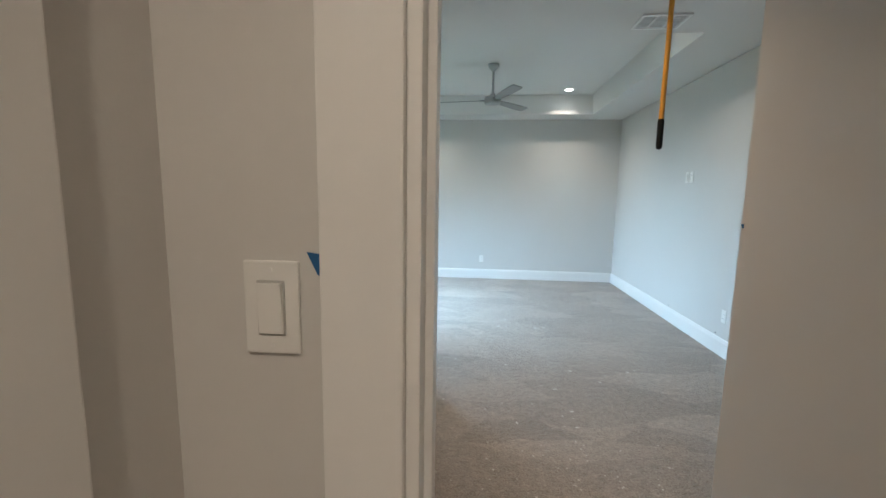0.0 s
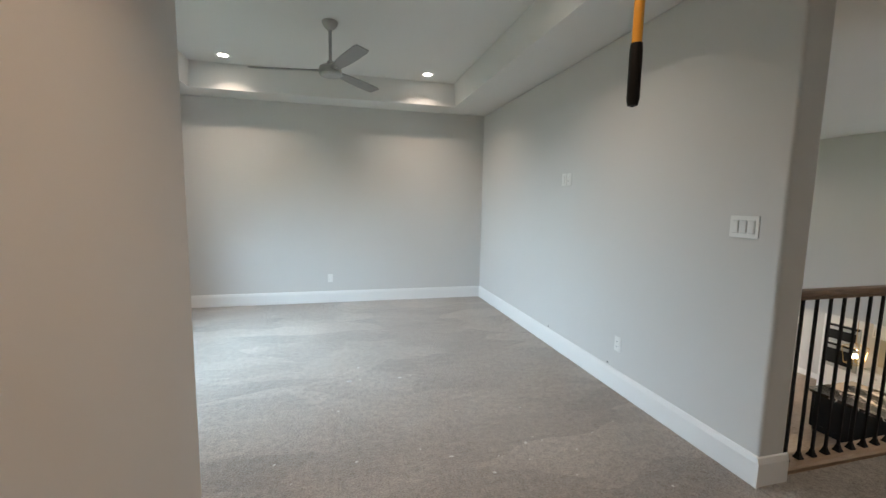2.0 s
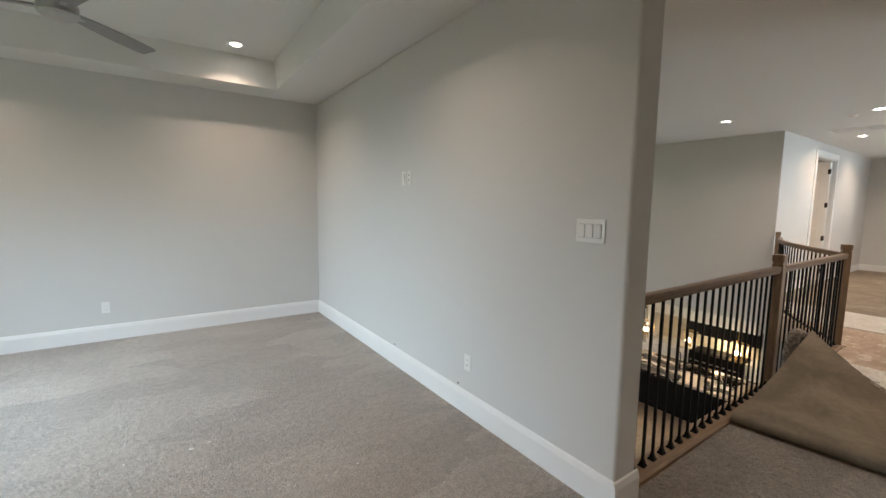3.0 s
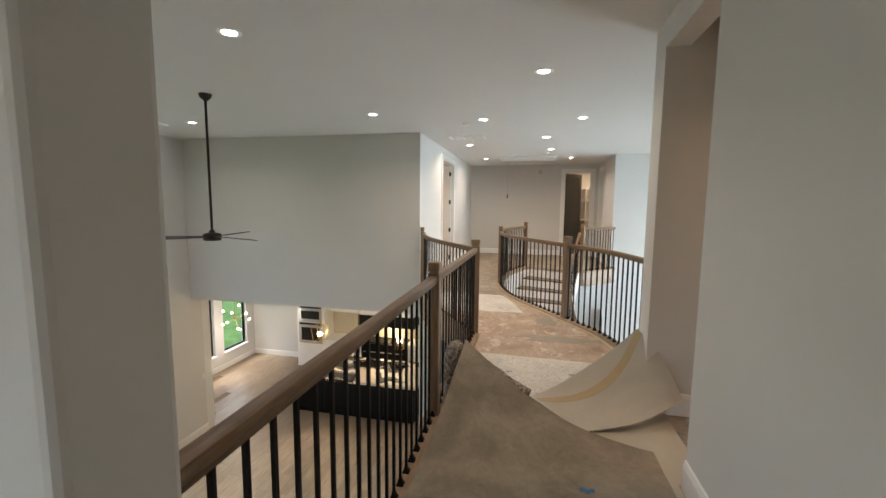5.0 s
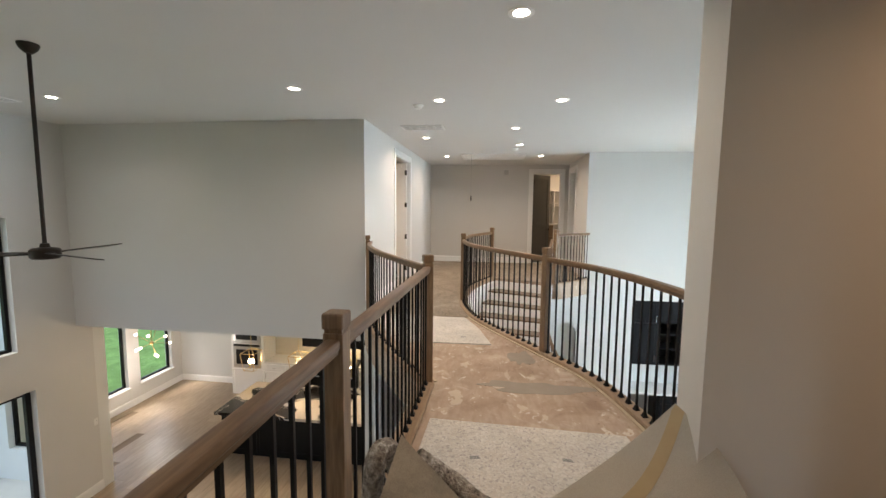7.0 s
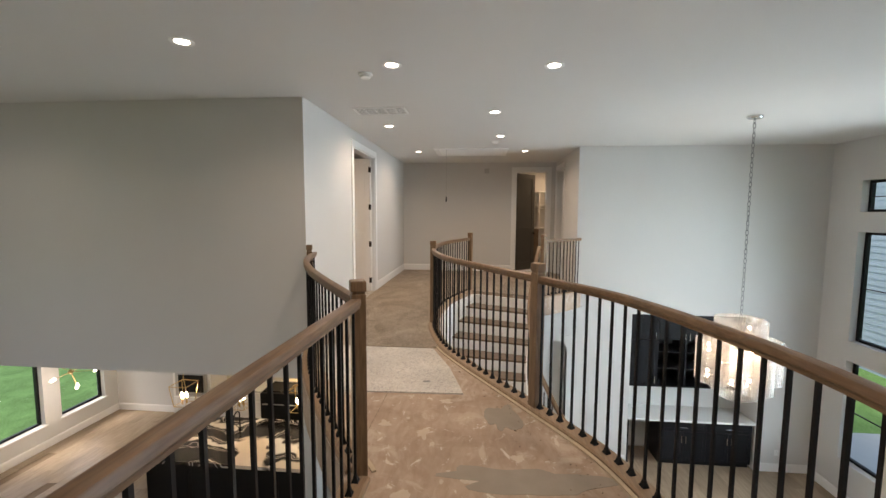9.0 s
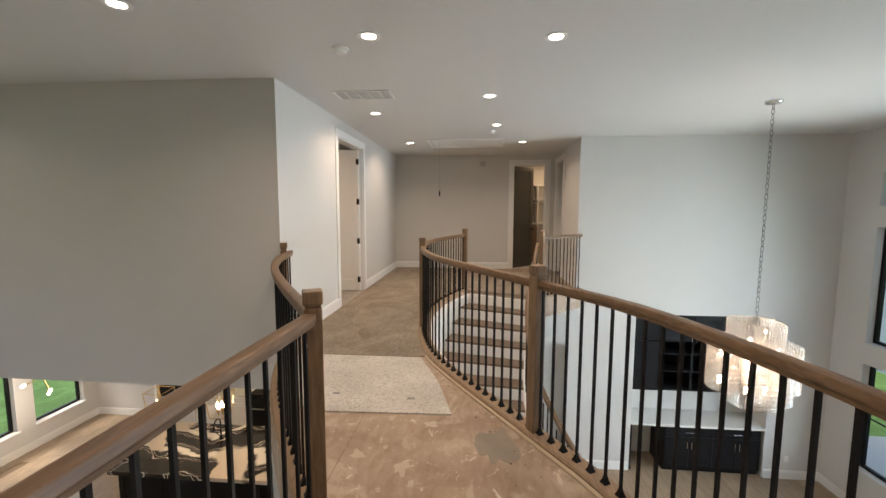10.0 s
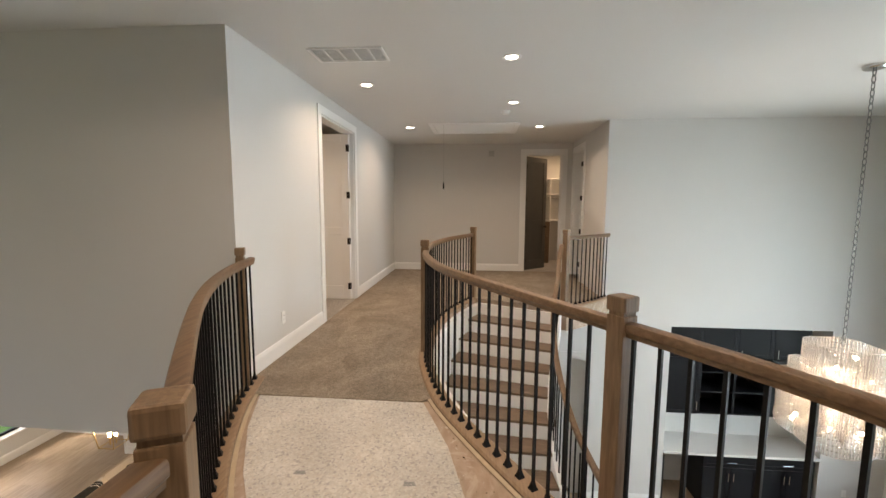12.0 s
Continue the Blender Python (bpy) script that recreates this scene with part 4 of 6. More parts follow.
def ceiling_vent(label, x0, x1, y0, y1, z, cells, vertical=True):
    t = thing("ceiling_vent", label, "vent")
    part("backing", B(x0 + 0.02, x1 - 0.02, y0 + 0.02, y1 - 0.02, z - 0.004, z + 0.01), M_GREY, t, "grey duct behind the slats")
    f = 0.022
    for a in ((x0, x1, y0, y0 + f), (x0, x1, y1 - f, y1), (x0, x0 + f, y0 + f, y1 - f), (x1 - f, x1, y0 + f, y1 - f)):
        part("frame", B(*a, z - 0.012, z, bevel=0.002), M_TRIM, t)
    for i in range(1, cells):
        if vertical:
            c = y0 + (y1 - y0) * i / cells
            part("divider", B(x0 + f, x1 - f, c - 0.006, c + 0.006, z - 0.010, z - 0.003), M_TRIM, t)
        else:
            c = x0 + (x1 - x0) * i / cells
            part("divider", B(c - 0.006, c + 0.006, y0 + f, y1 - f, z - 0.010, z - 0.003), M_TRIM, t)
    n = int((x1 - x0 - 2 * f) / 0.02) if vertical else int((y1 - y0 - 2 * f) / 0.02)
    for i in range(n):
        if vertical:
            c = x0 + f + (i + 0.5) * (x1 - x0 - 2 * f) / n
            part("slat", B(c - 0.004, c + 0.004, y0 + f, y1 - f, z - 0.0065, z - 0.0045), M_TRIM, t)
        else:
            c = y0 + f + (i + 0.5) * (y1 - y0 - 2 * f) / n
            part("slat", B(x0 + f, x1 - f, c - 0.004, c + 0.004, z - 0.0065, z - 0.0045), M_TRIM, t)
    return t


M_GREY = mat("duct_grey", (0.24, 0.24, 0.235), 0.7)
ceiling_vent("white five-cell return air grille in the hall ceiling", 10.13, 10.455, 4.335, 4.975, H, 5)
ceiling_vent("white supply register in the game room ceiling", 1.86, 2.20, 4.375, 4.63, H, 3, vertical=False)
ceiling_vent("small white supply register in the great room ceiling", 8.12, 8.36, 9.24, 9.46, H, 2)


def smoke_detector(x, y, m=None):
    t = thing("smoke_detector", "round white smoke detector on the ceiling", "smoke detector", "smoke detectors", at=pose(x, y, H))
    bm = bmesh.new()
    lathe(bm, [(0.066, 0), (0.066, -0.012), (0.060, -0.018), (0.001, -0.018)], 28)
    part("base", bm, M_PLATE, t, smooth=40)
    bm = bmesh.new()
    lathe(bm, [(0.048, -0.018), (0.050, -0.03), (0.040, -0.042), (0.001, -0.045)], 28)
    part("sensor_dome", bm, M_PLATE, t, smooth=40)
    return t


smoke_detector(8.97, 4.475)
smoke_detector(12.56, 3.16)


def attic_hatch():
    t = thing("attic_hatch", "white trimmed pull-down attic hatch in the hall ceiling", "attic hatch")
    x0, x1, y0, y1, f = 13.30, 14.26, 2.88, 4.34, 0.07
    for a in ((x0, x1, y0, y0 + f), (x0, x1, y1 - f, y1), (x0, x0 + f, y0 + f, y1 - f), (x1 - f, x1, y0 + f, y1 - f)):
        part("trim", B(*a, H - 0.018, H, bevel=0.003), M_TRIM, t)
    part("panel", B(x0 + f + 0.006, x1 - f - 0.006, y0 + f + 0.006, y1 - f - 0.006, H - 0.008, H + 0.01), M_TRIM, t)
    return t


attic_hatch()
t = thing("pull_cord", "thin pull cord with a black handle below the attic hatch", "pull cord")
bm = bmesh.new()
rod(bm, (13.45, 4.10, H - 0.008), (13.45, 4.10, 1.80), 0.0012, 6)
part("cord", bm, M_GREY, t)
bm = bmesh.new()
lathe(bm, [(0.001, 1.70), (0.012, 1.703), (0.014, 1.75), (0.010, 1.805), (0.001, 1.81)], 12, pose(13.45, 4.10, 0))
part("handle", bm, M_BLACK, t, "black plastic handle", smooth=50)
t = thing("door_chime", "small square white chime box high on the end wall", "chime", at=pose(15.59, 3.26, 2.53))
part("body", B(-0.04, 0, -0.09, 0.09, -0.09, 0.09, bevel=0.008), M_WALL, t)
part("grille", B(-0.043, -0.039, -0.06, 0.06, -0.06, 0.06, bevel=0.002), M_GAP, t)

t = thing("attic_pull_pole", "yellow wooden pole with a black rubber grip hanging from the ceiling", "pole", at=pose(1.60, 3.285, 0))
bm = bmesh.new()
rod(bm, (0, 0, 1.80), (0.012, 0.006, H - 0.03), 0.0115, 14)
part("shaft", bm, M_YELLOW, t, "yellow varnished wooden shaft", smooth=50)
bm = bmesh.new()
lathe(bm, [(0.001, 1.683), (0.0115, 1.687), (0.0145, 1.70), (0.0145, 1.81), (0.013, 1.825), (0.001, 1.827)], 16)
part("grip", bm, M_BLACK, t, "black rubber grip", smooth=40)
bm = bmesh.new()
rod(bm, (0.012, 0.006, H - 0.04), (0.012, 0.006, H), 0.004, 8)
part("hook", bm, M_STEEL, t)


# ---- ceiling fans ----
def ceiling_fan(name, label, x, y, top, hub, R, angles, metal, blade_mat, w=0.12):
    t = thing(name, label, "ceiling fan", at=pose(x, y, 0))
    bm = bmesh.new()
    lathe(bm, [(0.068, top), (0.070, top - 0.012), (0.055, top - 0.045), (0.024, top - 0.075), (0.001, top - 0.076)], 24)
    part("canopy", bm, metal, t, smooth=40)
    bm = bmesh.new()
    rod(bm, (0, 0, top - 0.07), (0, 0, hub + 0.06), 0.0145, 14)
    part("downrod", bm, metal, t, smooth=50)
    bm = bmesh.new()
    lathe(bm, [(0.001, hub + 0.085), (0.028, hub + 0.08), (0.034, hub + 0.05), (0.085, hub + 0.04), (0.10, hub + 0.025), (0.10, hub - 0.03), (0.088, hub - 0.045), (0.05, hub - 0.05), (0.001, hub - 0.052)], 28)
    part("motor", bm, metal, t, smooth=35)
    for a in angles:
        bm = bmesh.new()
        n = 12
        rows = []
        for i in range(n + 1):
            u = i / n
            r = 0.08 + (R - 0.08) * u
            ww = w * (0.55 + 0.45 * math.sin(min(1.0, u * 1.6) * math.pi / 2)) * (1.0 if u < 0.93 else 0.86)
            tilt = radians(-12)
            rows.append([[bm.verts.new((r, s * ww / 2 * math.cos(tilt), hub + s * ww / 2 * math.sin(tilt) + d)) for s in (-1, 1)] for d in (0.004, -0.004)])
        for (ta, ba), (tb, bb) in zip(rows, rows[1:]):
            bm.faces.new((ta[0], tb[0], tb[1], ta[1]))
            bm.faces.new((ba[0], bb[0], bb[1], ba[1]))
            bm.faces.new((ta[0], tb[0], bb[0], ba[0]))
            bm.faces.new((ta[1], tb[1], bb[1], ba[1]))
        for (ta, ba) in (rows[0], rows[-1]):
            bm.faces.new((ta[0], ta[1], ba[1], ba[0]))
        b = part("blade", bm, blade_mat, t)
        b.matrix_basis = pose(0, 0, 0, 0, 0, a)
        part("blade_iron", B(0.06, 0.16, -0.02, 0.02, hub - 0.006, hub + 0.006, bevel=0.002), metal, b)
    return t


ceiling_fan("ceiling_fan", "brushed nickel three-blade ceiling fan in the tray ceiling", 0.863, 6.40, TH, 2.61, 0.70, (171, 51, 291), M_NICKEL, M_BLADE)
ceiling_fan("ceiling_fan", "dark bronze three-blade ceiling fan on a long downrod", 6.84, 7.15, H, 1.10, 0.80, (131, 251, 11), M_BRONZE, M_BRONZE)


# ---- crystal chandelier ----
def chandelier(x, y):
    t = thing("crystal_chandelier", "large chrome chandelier of tiered hanging crystal bars, lit", "chandelier", at=pose(x, y, 0))
    bm = bmesh.new()
    lathe(bm, [(0.09, H), (0.09, H - 0.02), (0.075, H - 0.035), (0.001, H - 0.036)], 24)
    part("canopy", bm, M_CHROME, t, smooth=40)
    bm = bmesh.new()
    ztop, zb = H - 0.03, 0.08
    n = 42
    for i in range(n):
        z = ztop - (ztop - zb) * (i + 0.5) / n
        ring = []
        for k in range(8):
            a = 2 * math.pi * k / 8
            ring.append(Vector((0.017 * math.cos(a), 0, 0.040 * math.sin(a))))
        m = pose(0, 0, z, 0, 0, 90 * (i % 2))
        for p, q in zip(ring, ring[1:] + ring[:1]):
            rod(bm, m @ p, m @ q, 0.0042, 5)
    part("chain", bm, M_BLADE, t, "grey metal link chain")
    # a tall middle drum and four lower drums round it: hoops carry rows of small hanging bars
    lobes = [(0.0, 0.0, 0.265, 0.09, -0.98, 1.0), (0.0, 0.33, 0.18, -0.20, -0.80, 1.0), (0.0, -0.33, 0.18, -0.20, -0.80, 1.0), (0.33, 0.0, 0.18, -0.20, -0.80, 1.0), (-0.33, 0.0, 0.18, -0.20, -0.80, 1.0)]
    outline = lambda r, a: r / max(0.55, (abs(math.cos(a)) ** 3.2 + abs(math.sin(a)) ** 3.2) ** (1 / 3.2))
    pitch = 0.058
    for lx, ly, r, z1, z0, _ in lobes:
        rows = int((z1 - z0) / pitch)
        per = int(2 * math.pi * r * 1.08 / 0.030)
        verts, faces = [], []
        for j in range(rows):
            for k in range(per):
                a = 2 * math.pi * k / per
                R = outline(r, a)
                m = pose(lx + R * math.cos(a), ly + R * math.sin(a), z1 - pitch * (j + 0.5), 0, 0, math.degrees(a) + 90)
                base = len(verts)
                for dx in (-0.0095, 0.0095):
                    for dy in (-0.0055, 0.0055):
                        for dz in (-0.024, 0.024):
                            verts.append(m @ Vector((dx, dy, dz)))
                faces += [[base + i for i in f] for f in ((0, 1, 3, 2), (4, 6, 7, 5), (0, 4, 5, 1), (2, 3, 7, 6), (0, 2, 6, 4), (1, 5, 7, 3))]
        me = bpy.data.meshes.new("crystal_curtain")
        me.from_pydata(verts, [], faces)
        me.materials.append(M_CRYSTAL)
        o = new("crystal_curtain", me)
        o.parent = t
        tagged(o, "rows of clear hanging crystal bars", kind="stuff")
        for j in range(rows + 1):
            bm = bmesh.new()
            z = z1 - pitch * j
            pts = [Vector((lx + outline(r, 2 * math.pi * k / 32) * math.cos(2 * math.pi * k / 32), ly + outline(r, 2 * math.pi * k / 32) * math.sin(2 * math.pi * k / 32), z)) for k in range(32)]
            for p, q in zip(pts, pts[1:] + pts[:1]):
                rod(bm, p, q, 0.0022, 4)
            part("hoop", bm, M_CHROME, t, "chrome hoop")
    for lx, ly, r, z1, z0, _ in lobes:
        for k in range(9 if r > 0.25 else 5):
            bm = bmesh.new()
            bmesh.ops.create_uvsphere(bm, u_segments=10, v_segments=8, radius=0.018, matrix=pose(lx + 0.1 * math.cos(2.1 * k), ly + 0.1 * math.sin(2.1 * k), (z1 + z0) / 2 + (0.105 * (k - 4) if r > 0.25 else 0.12 * (k - 2))))
            part("bulb", bm, M_BULBW, t, "glowing bulb", smooth=60)
    lamp = new("chandelier_lamp", bpy.data.lights.new("chandelier_lamp", "POINT"))
    lamp.data.energy, lamp.data.shadow_soft_size, lamp.data.color = 17.0, 0.1, (1.0, 0.87, 0.74)
    lamp.location = (x, y, -0.45)
    return t


M_BULBW = glow("chandelier_bulb", (1.0, 0.80, 0.56), 40.0)
chandelier(10.9, -0.09)


# ---- built-in cabinets of the foyer ----
def shaker(parent, face, y0, y1, z0, z1, material, name="door", handle=None):
    """A shaker front on the plane x = face, looking to -x."""
    bm = bmesh.new()
    g, f = 0.004, 0.06
    box(bm, face - 0.014, face, y0 + g, y1 - g, z0 + g, z1 - g)
    for a in ((y0 + g, y0 + f, z0 + g, z1 - g), (y1 - f, y1 - g, z0 + g, z1 - g), (y0 + f, y1 - f, z1 - f, z1 - g), (y0 + f, y1 - f, z0 + g, z0 + f)):
        box(bm, face - 0.022, face - 0.013, *a, 0.002)
    d = part(name, bm, material, parent)
    if handle:
        (hy, hz, vert) = handle
        bm = bmesh.new()
        L = 0.07
        p, q = ((face - 0.045, hy, hz - L), (face - 0.045, hy, hz + L)) if vert else ((face - 0.045, hy - L, hz), (face - 0.045, hy + L, hz))
        rod(bm, p, q, 0.006, 8)
        for e in (p, q):
            k = Vector(e).lerp(Vector(q if e is p else p), 0.15)
            rod(bm, k, (face - 0.02, k.y, k.z), 0.005, 8)
        part("handle", bm, M_CHROME, d, "bright nickel bar handle")
    return d


CX = EX + 0.10
wall("wall_35", "x", 13.85, 13.95, -2.1, 0.7, LF, -0.3)
wall("wall_36", "y", 0.47, 0.57, 13.35, 13.85, LF, -0.3)
wall("wall_37", "y", -2.0, -1.9, 13.35, 13.85, LF, -0.3)
slab("ceiling_7", [(13.35, -1.9), (13.85, -1.9), (13.85, 0.47), (13.35, 0.47)], -0.44, -0.34, M_CEIL, "soffit over the built-in cabinets", "ceiling")
cols = [(-1.66, -1.13), (-1.13, -0.60), (-0.60, -0.07), (-0.07, 0.47)]
for n, (a, b) in enumerate(cols):
    t = thing("wall_cabinet", "near-black painted wall cabinet with shaker doors", "cabinet", "foyer wall cabinets")
    openc = n in (1, 2)
    z0 = -1.90
    bm = B(13.84, 13.85, a, b, z0, -0.44)
    for s in ((a, a + 0.018), (b - 0.018, b)):
        box(bm, CX, 13.84, *s, z0, -0.44)
    box(bm, CX, 13.84, a + 0.018, b - 0.018, z0, z0 + 0.02)
    box(bm, CX, 13.84, a + 0.018, b - 0.018, -0.46, -0.44)
    part("carcass", bm, M_NAVY, t)
    if openc:
        for z in (-1.55, -1.22):
            part("shelf", B(CX + 0.02, 13.84, a + 0.018, b - 0.018, z, z + 0.02), M_NAVY, t)
        shaker(t, CX, a, b, -0.95, -0.45, M_NAVY, handle=((a if n == 2 else b) + (0.04 if n == 2 else -0.04), -0.88, True))
    else:
        shaker(t, CX, a, b, -0.95, -0.45, M_NAVY, handle=((b - 0.05) if n == 0 else (a + 0.05), -0.86, True))
        shaker(t, CX, a, b, z0, -0.955, M_NAVY, handle=((b - 0.05) if n == 0 else (a + 0.05), -1.75, True))
t = thing("worktop", "white quartz worktop with backsplash in the cabinet niche", "worktop")
part("top", B(EX - 0.02, 13.84, -1.895, 0.465, -2.55, -2.51, bevel=0.004), M_QUARTZ, t)
part("backsplash", B(13.815, 13.84, -1.895, 0.465, -2.51, -1.91), M_QUARTZ, t)
for a, b in ((-1.85, -1.02), (-1.02, -0.17)):
    t = thing("base_cabinet", "near-black painted base cabinet with drawers and doors", "cabinet", "foyer base cabinets")
    part("carcass", B(EX + 0.03, 13.84, a, b, LF + 0.09, -2.552), M_NAVY, t)
    part("plinth", B(EX + 0.08, 13.84, a, b, LF, LF + 0.09), M_BLACK, t)
    m = (a + b) / 2
    for c, d in ((a, m), (m, b)):
        shaker(t, EX + 0.03, c, d, LF + 0.1, -2.75, M_NAVY, handle=((m - 0.04) if c == a else (m + 0.04), -2.9, True))
    shaker(t, EX + 0.03, a, b, -2.75, -2.56, M_NAVY, "drawer", handle=(m, -2.655, False))
t = thing("end_panel", "near-black side panel carrying the desk end of the worktop", "cabinet panel")
part("panel", B(EX + 0.03, 13.84, 0.43, 0.465, LF, -2.552), M_NAVY, t)
part("foot", B(EX + 0.02, 13.84, 0.425, 0.466, LF, LF + 0.06), M_NAVY, t)

# arched niche behind the stairs
bm = bmesh.new()
pts = [(1.68, LF), (1.68, -1.22), *[(1.89 - 0.21 * math.cos(math.pi * k / 16), -1.22 + 0.21 * math.sin(math.pi * k / 16)) for k in range(1, 16)], (2.10, -1.22), (2.10, LF)]
outer = [(1.60, LF), (1.60, -0.9), *[(1.60 + 0.58 * k / 16, -0.9) for k in range(1, 16)], (2.18, -0.9), (2.18, LF)]
vi = [bm.verts.new((EX - 0.012, *p)) for p in pts]
vo = [bm.verts.new((EX - 0.012, *p)) for p in outer]
vb = [bm.verts.new((EX + 0.15, *p)) for p in pts]
ve = [bm.verts.new((EX - 0.001, *p)) for p in outer]
for i in range(len(pts) - 1):
    bm.faces.new((vi[i], vi[i + 1], vo[i + 1], vo[i]))
    bm.faces.new((vi[i], vi[i + 1], vb[i + 1], vb[i]))
    bm.faces.new((vo[i], vo[i + 1], ve[i + 1], ve[i]))
tagged(part("arch_trim", bm, M_WALL), "smooth plastered arch round the doorway below the stairs", "arch", kind="structure")
wall("wall_38", "x", 13.352, 13.45, 1.4, 2.6, LF, -0.32)


# ---- kitchen ----
def marble():
    m = bpy.data.materials.new("black_white_marble")
    m.use_nodes = True
    nt = m.node_tree
    b = nt.nodes["Principled BSDF"]
    b.inputs["Roughness"].default_value = 0.12
    tc = nt.nodes.new("ShaderNodeTexCoord")
    n = nt.nodes.new("ShaderNodeTexNoise")
    n.inputs["Scale"].default_value, n.inputs["Detail"].default_value = 1.1, 3
    nt.links.new(tc.outputs["Object"], n.inputs["Vector"])
    w = nt.nodes.new("ShaderNodeTexWave")
    w.bands_direction = "X"
    w.inputs["Scale"].default_value, w.inputs["Distortion"].default_value, w.inputs["Detail"].default_value, w.inputs["Detail Scale"].default_value = 0.42, 2.0, 3, 1.2
    sc = nt.nodes.new("ShaderNodeVectorMath")
    sc.operation = "MULTIPLY_ADD"
    nt.links.new(n.outputs["Color"], sc.inputs[0])
    sc.inputs[1].default_value = (1.5, 1.0, 0.0)
    nt.links.new(tc.outputs["Object"], sc.inputs[2])
    nt.links.new(sc.outputs[0], w.inputs["Vector"])
    r = nt.nodes.new("ShaderNodeValToRGB")
    e = r.color_ramp.elements
    dark, brown, pale = (0.022, 0.018, 0.016, 1), (0.06, 0.048, 0.042, 1), (0.66, 0.61, 0.55, 1)
    e[0].position, e[0].color = 0.20, dark
    e[1].position, e[1].color = 0.97, pale
    for p, c in ((0.40, brown), (0.45, pale), (0.49, brown), (0.62, dark), (0.66, pale), (0.69, dark), (0.86, brown)):
        x = e.new(p)
        x.color = c
    nt.links.new(w.outputs[0], r.inputs[0])
    n4 = nt.nodes.new("ShaderNodeTexNoise")
    n4.inputs["Scale"].default_value, n4.inputs["Detail"].default_value, n4.inputs["Distortion"].default_value = 0.55, 2, 0.6
    nt.links.new(sc.outputs[0], n4.inputs["Vector"])
    mk = nt.nodes.new("ShaderNodeMapRange")
    mk.inputs["From Min"].default_value, mk.inputs["From Max"].default_value = 0.56, 0.575
    nt.links.new(n4.outputs[0], mk.inputs["Value"])
    mx = nt.nodes.new("ShaderNodeMix")
    mx.data_type = "RGBA"
    nt.links.new(mk.outputs[0], mx.inputs["Factor"])
    nt.links.new(r.outputs[0], [s for s in mx.inputs if s.name == "A" and s.type == "RGBA"][0])
    [s for s in mx.inputs if s.name == "B" and s.type == "RGBA"][0].default_value = (0.60, 0.51, 0.42, 1)
    nt.links.new([s for s in mx.outputs if s.type == "RGBA"][0], b.inputs["Base Color"])
    return m


M_MARBLE = marble()
t = thing("kitchen_island", "black panelled kitchen island on the oak floor", "kitchen island")
part("body", B(11.12, 12.35, 5.9, 8.84, LF + 0.08, -2.575), M_BLACK, t)
part("plinth", B(11.16, 12.30, 5.95, 8.80, LF, LF + 0.08), M_BLACK, t)
for k in range(4):
    a = 5.9 + k * 0.735
    shaker(t, 11.12, a, a + 0.735, LF + 0.1, -2.58, M_BLACK, "panel")
t = thing("island_worktop", "black and white veined marble island top", "worktop")
part("slab", B(11.0, 12.45, 5.82, 8.92, -2.575, -2.515, bevel=0.004), M_MARBLE, t)
t = thing("kitchen_faucet", "tall black gooseneck faucet on the island", "faucet", at=pose(12.0, 7.75, -2.515))
bm = bmesh.new()
rod(bm, (0, 0, 0), (0, 0, 0.05), 0.025, 14)
arc = [Vector((0, 0, 0.04)), Vector((0, 0, 0.30)), *[Vector((-0.09 + 0.09 * math.cos(a), 0, 0.30 + 0.09 * math.sin(a))) for a in [math.pi * k / 8 for k in range(1, 9)]], Vector((-0.18, 0, 0.22))]
for p, q in zip(arc, arc[1:]):
    rod(bm, p, q, 0.013, 10)
part("spout", bm, M_BLACK, t, smooth=50)
bm = bmesh.new()
rod(bm, (0, 0.02, 0.05), (0, 0.09, 0.10), 0.007, 8)
part("lever", bm, M_BLACK, t)


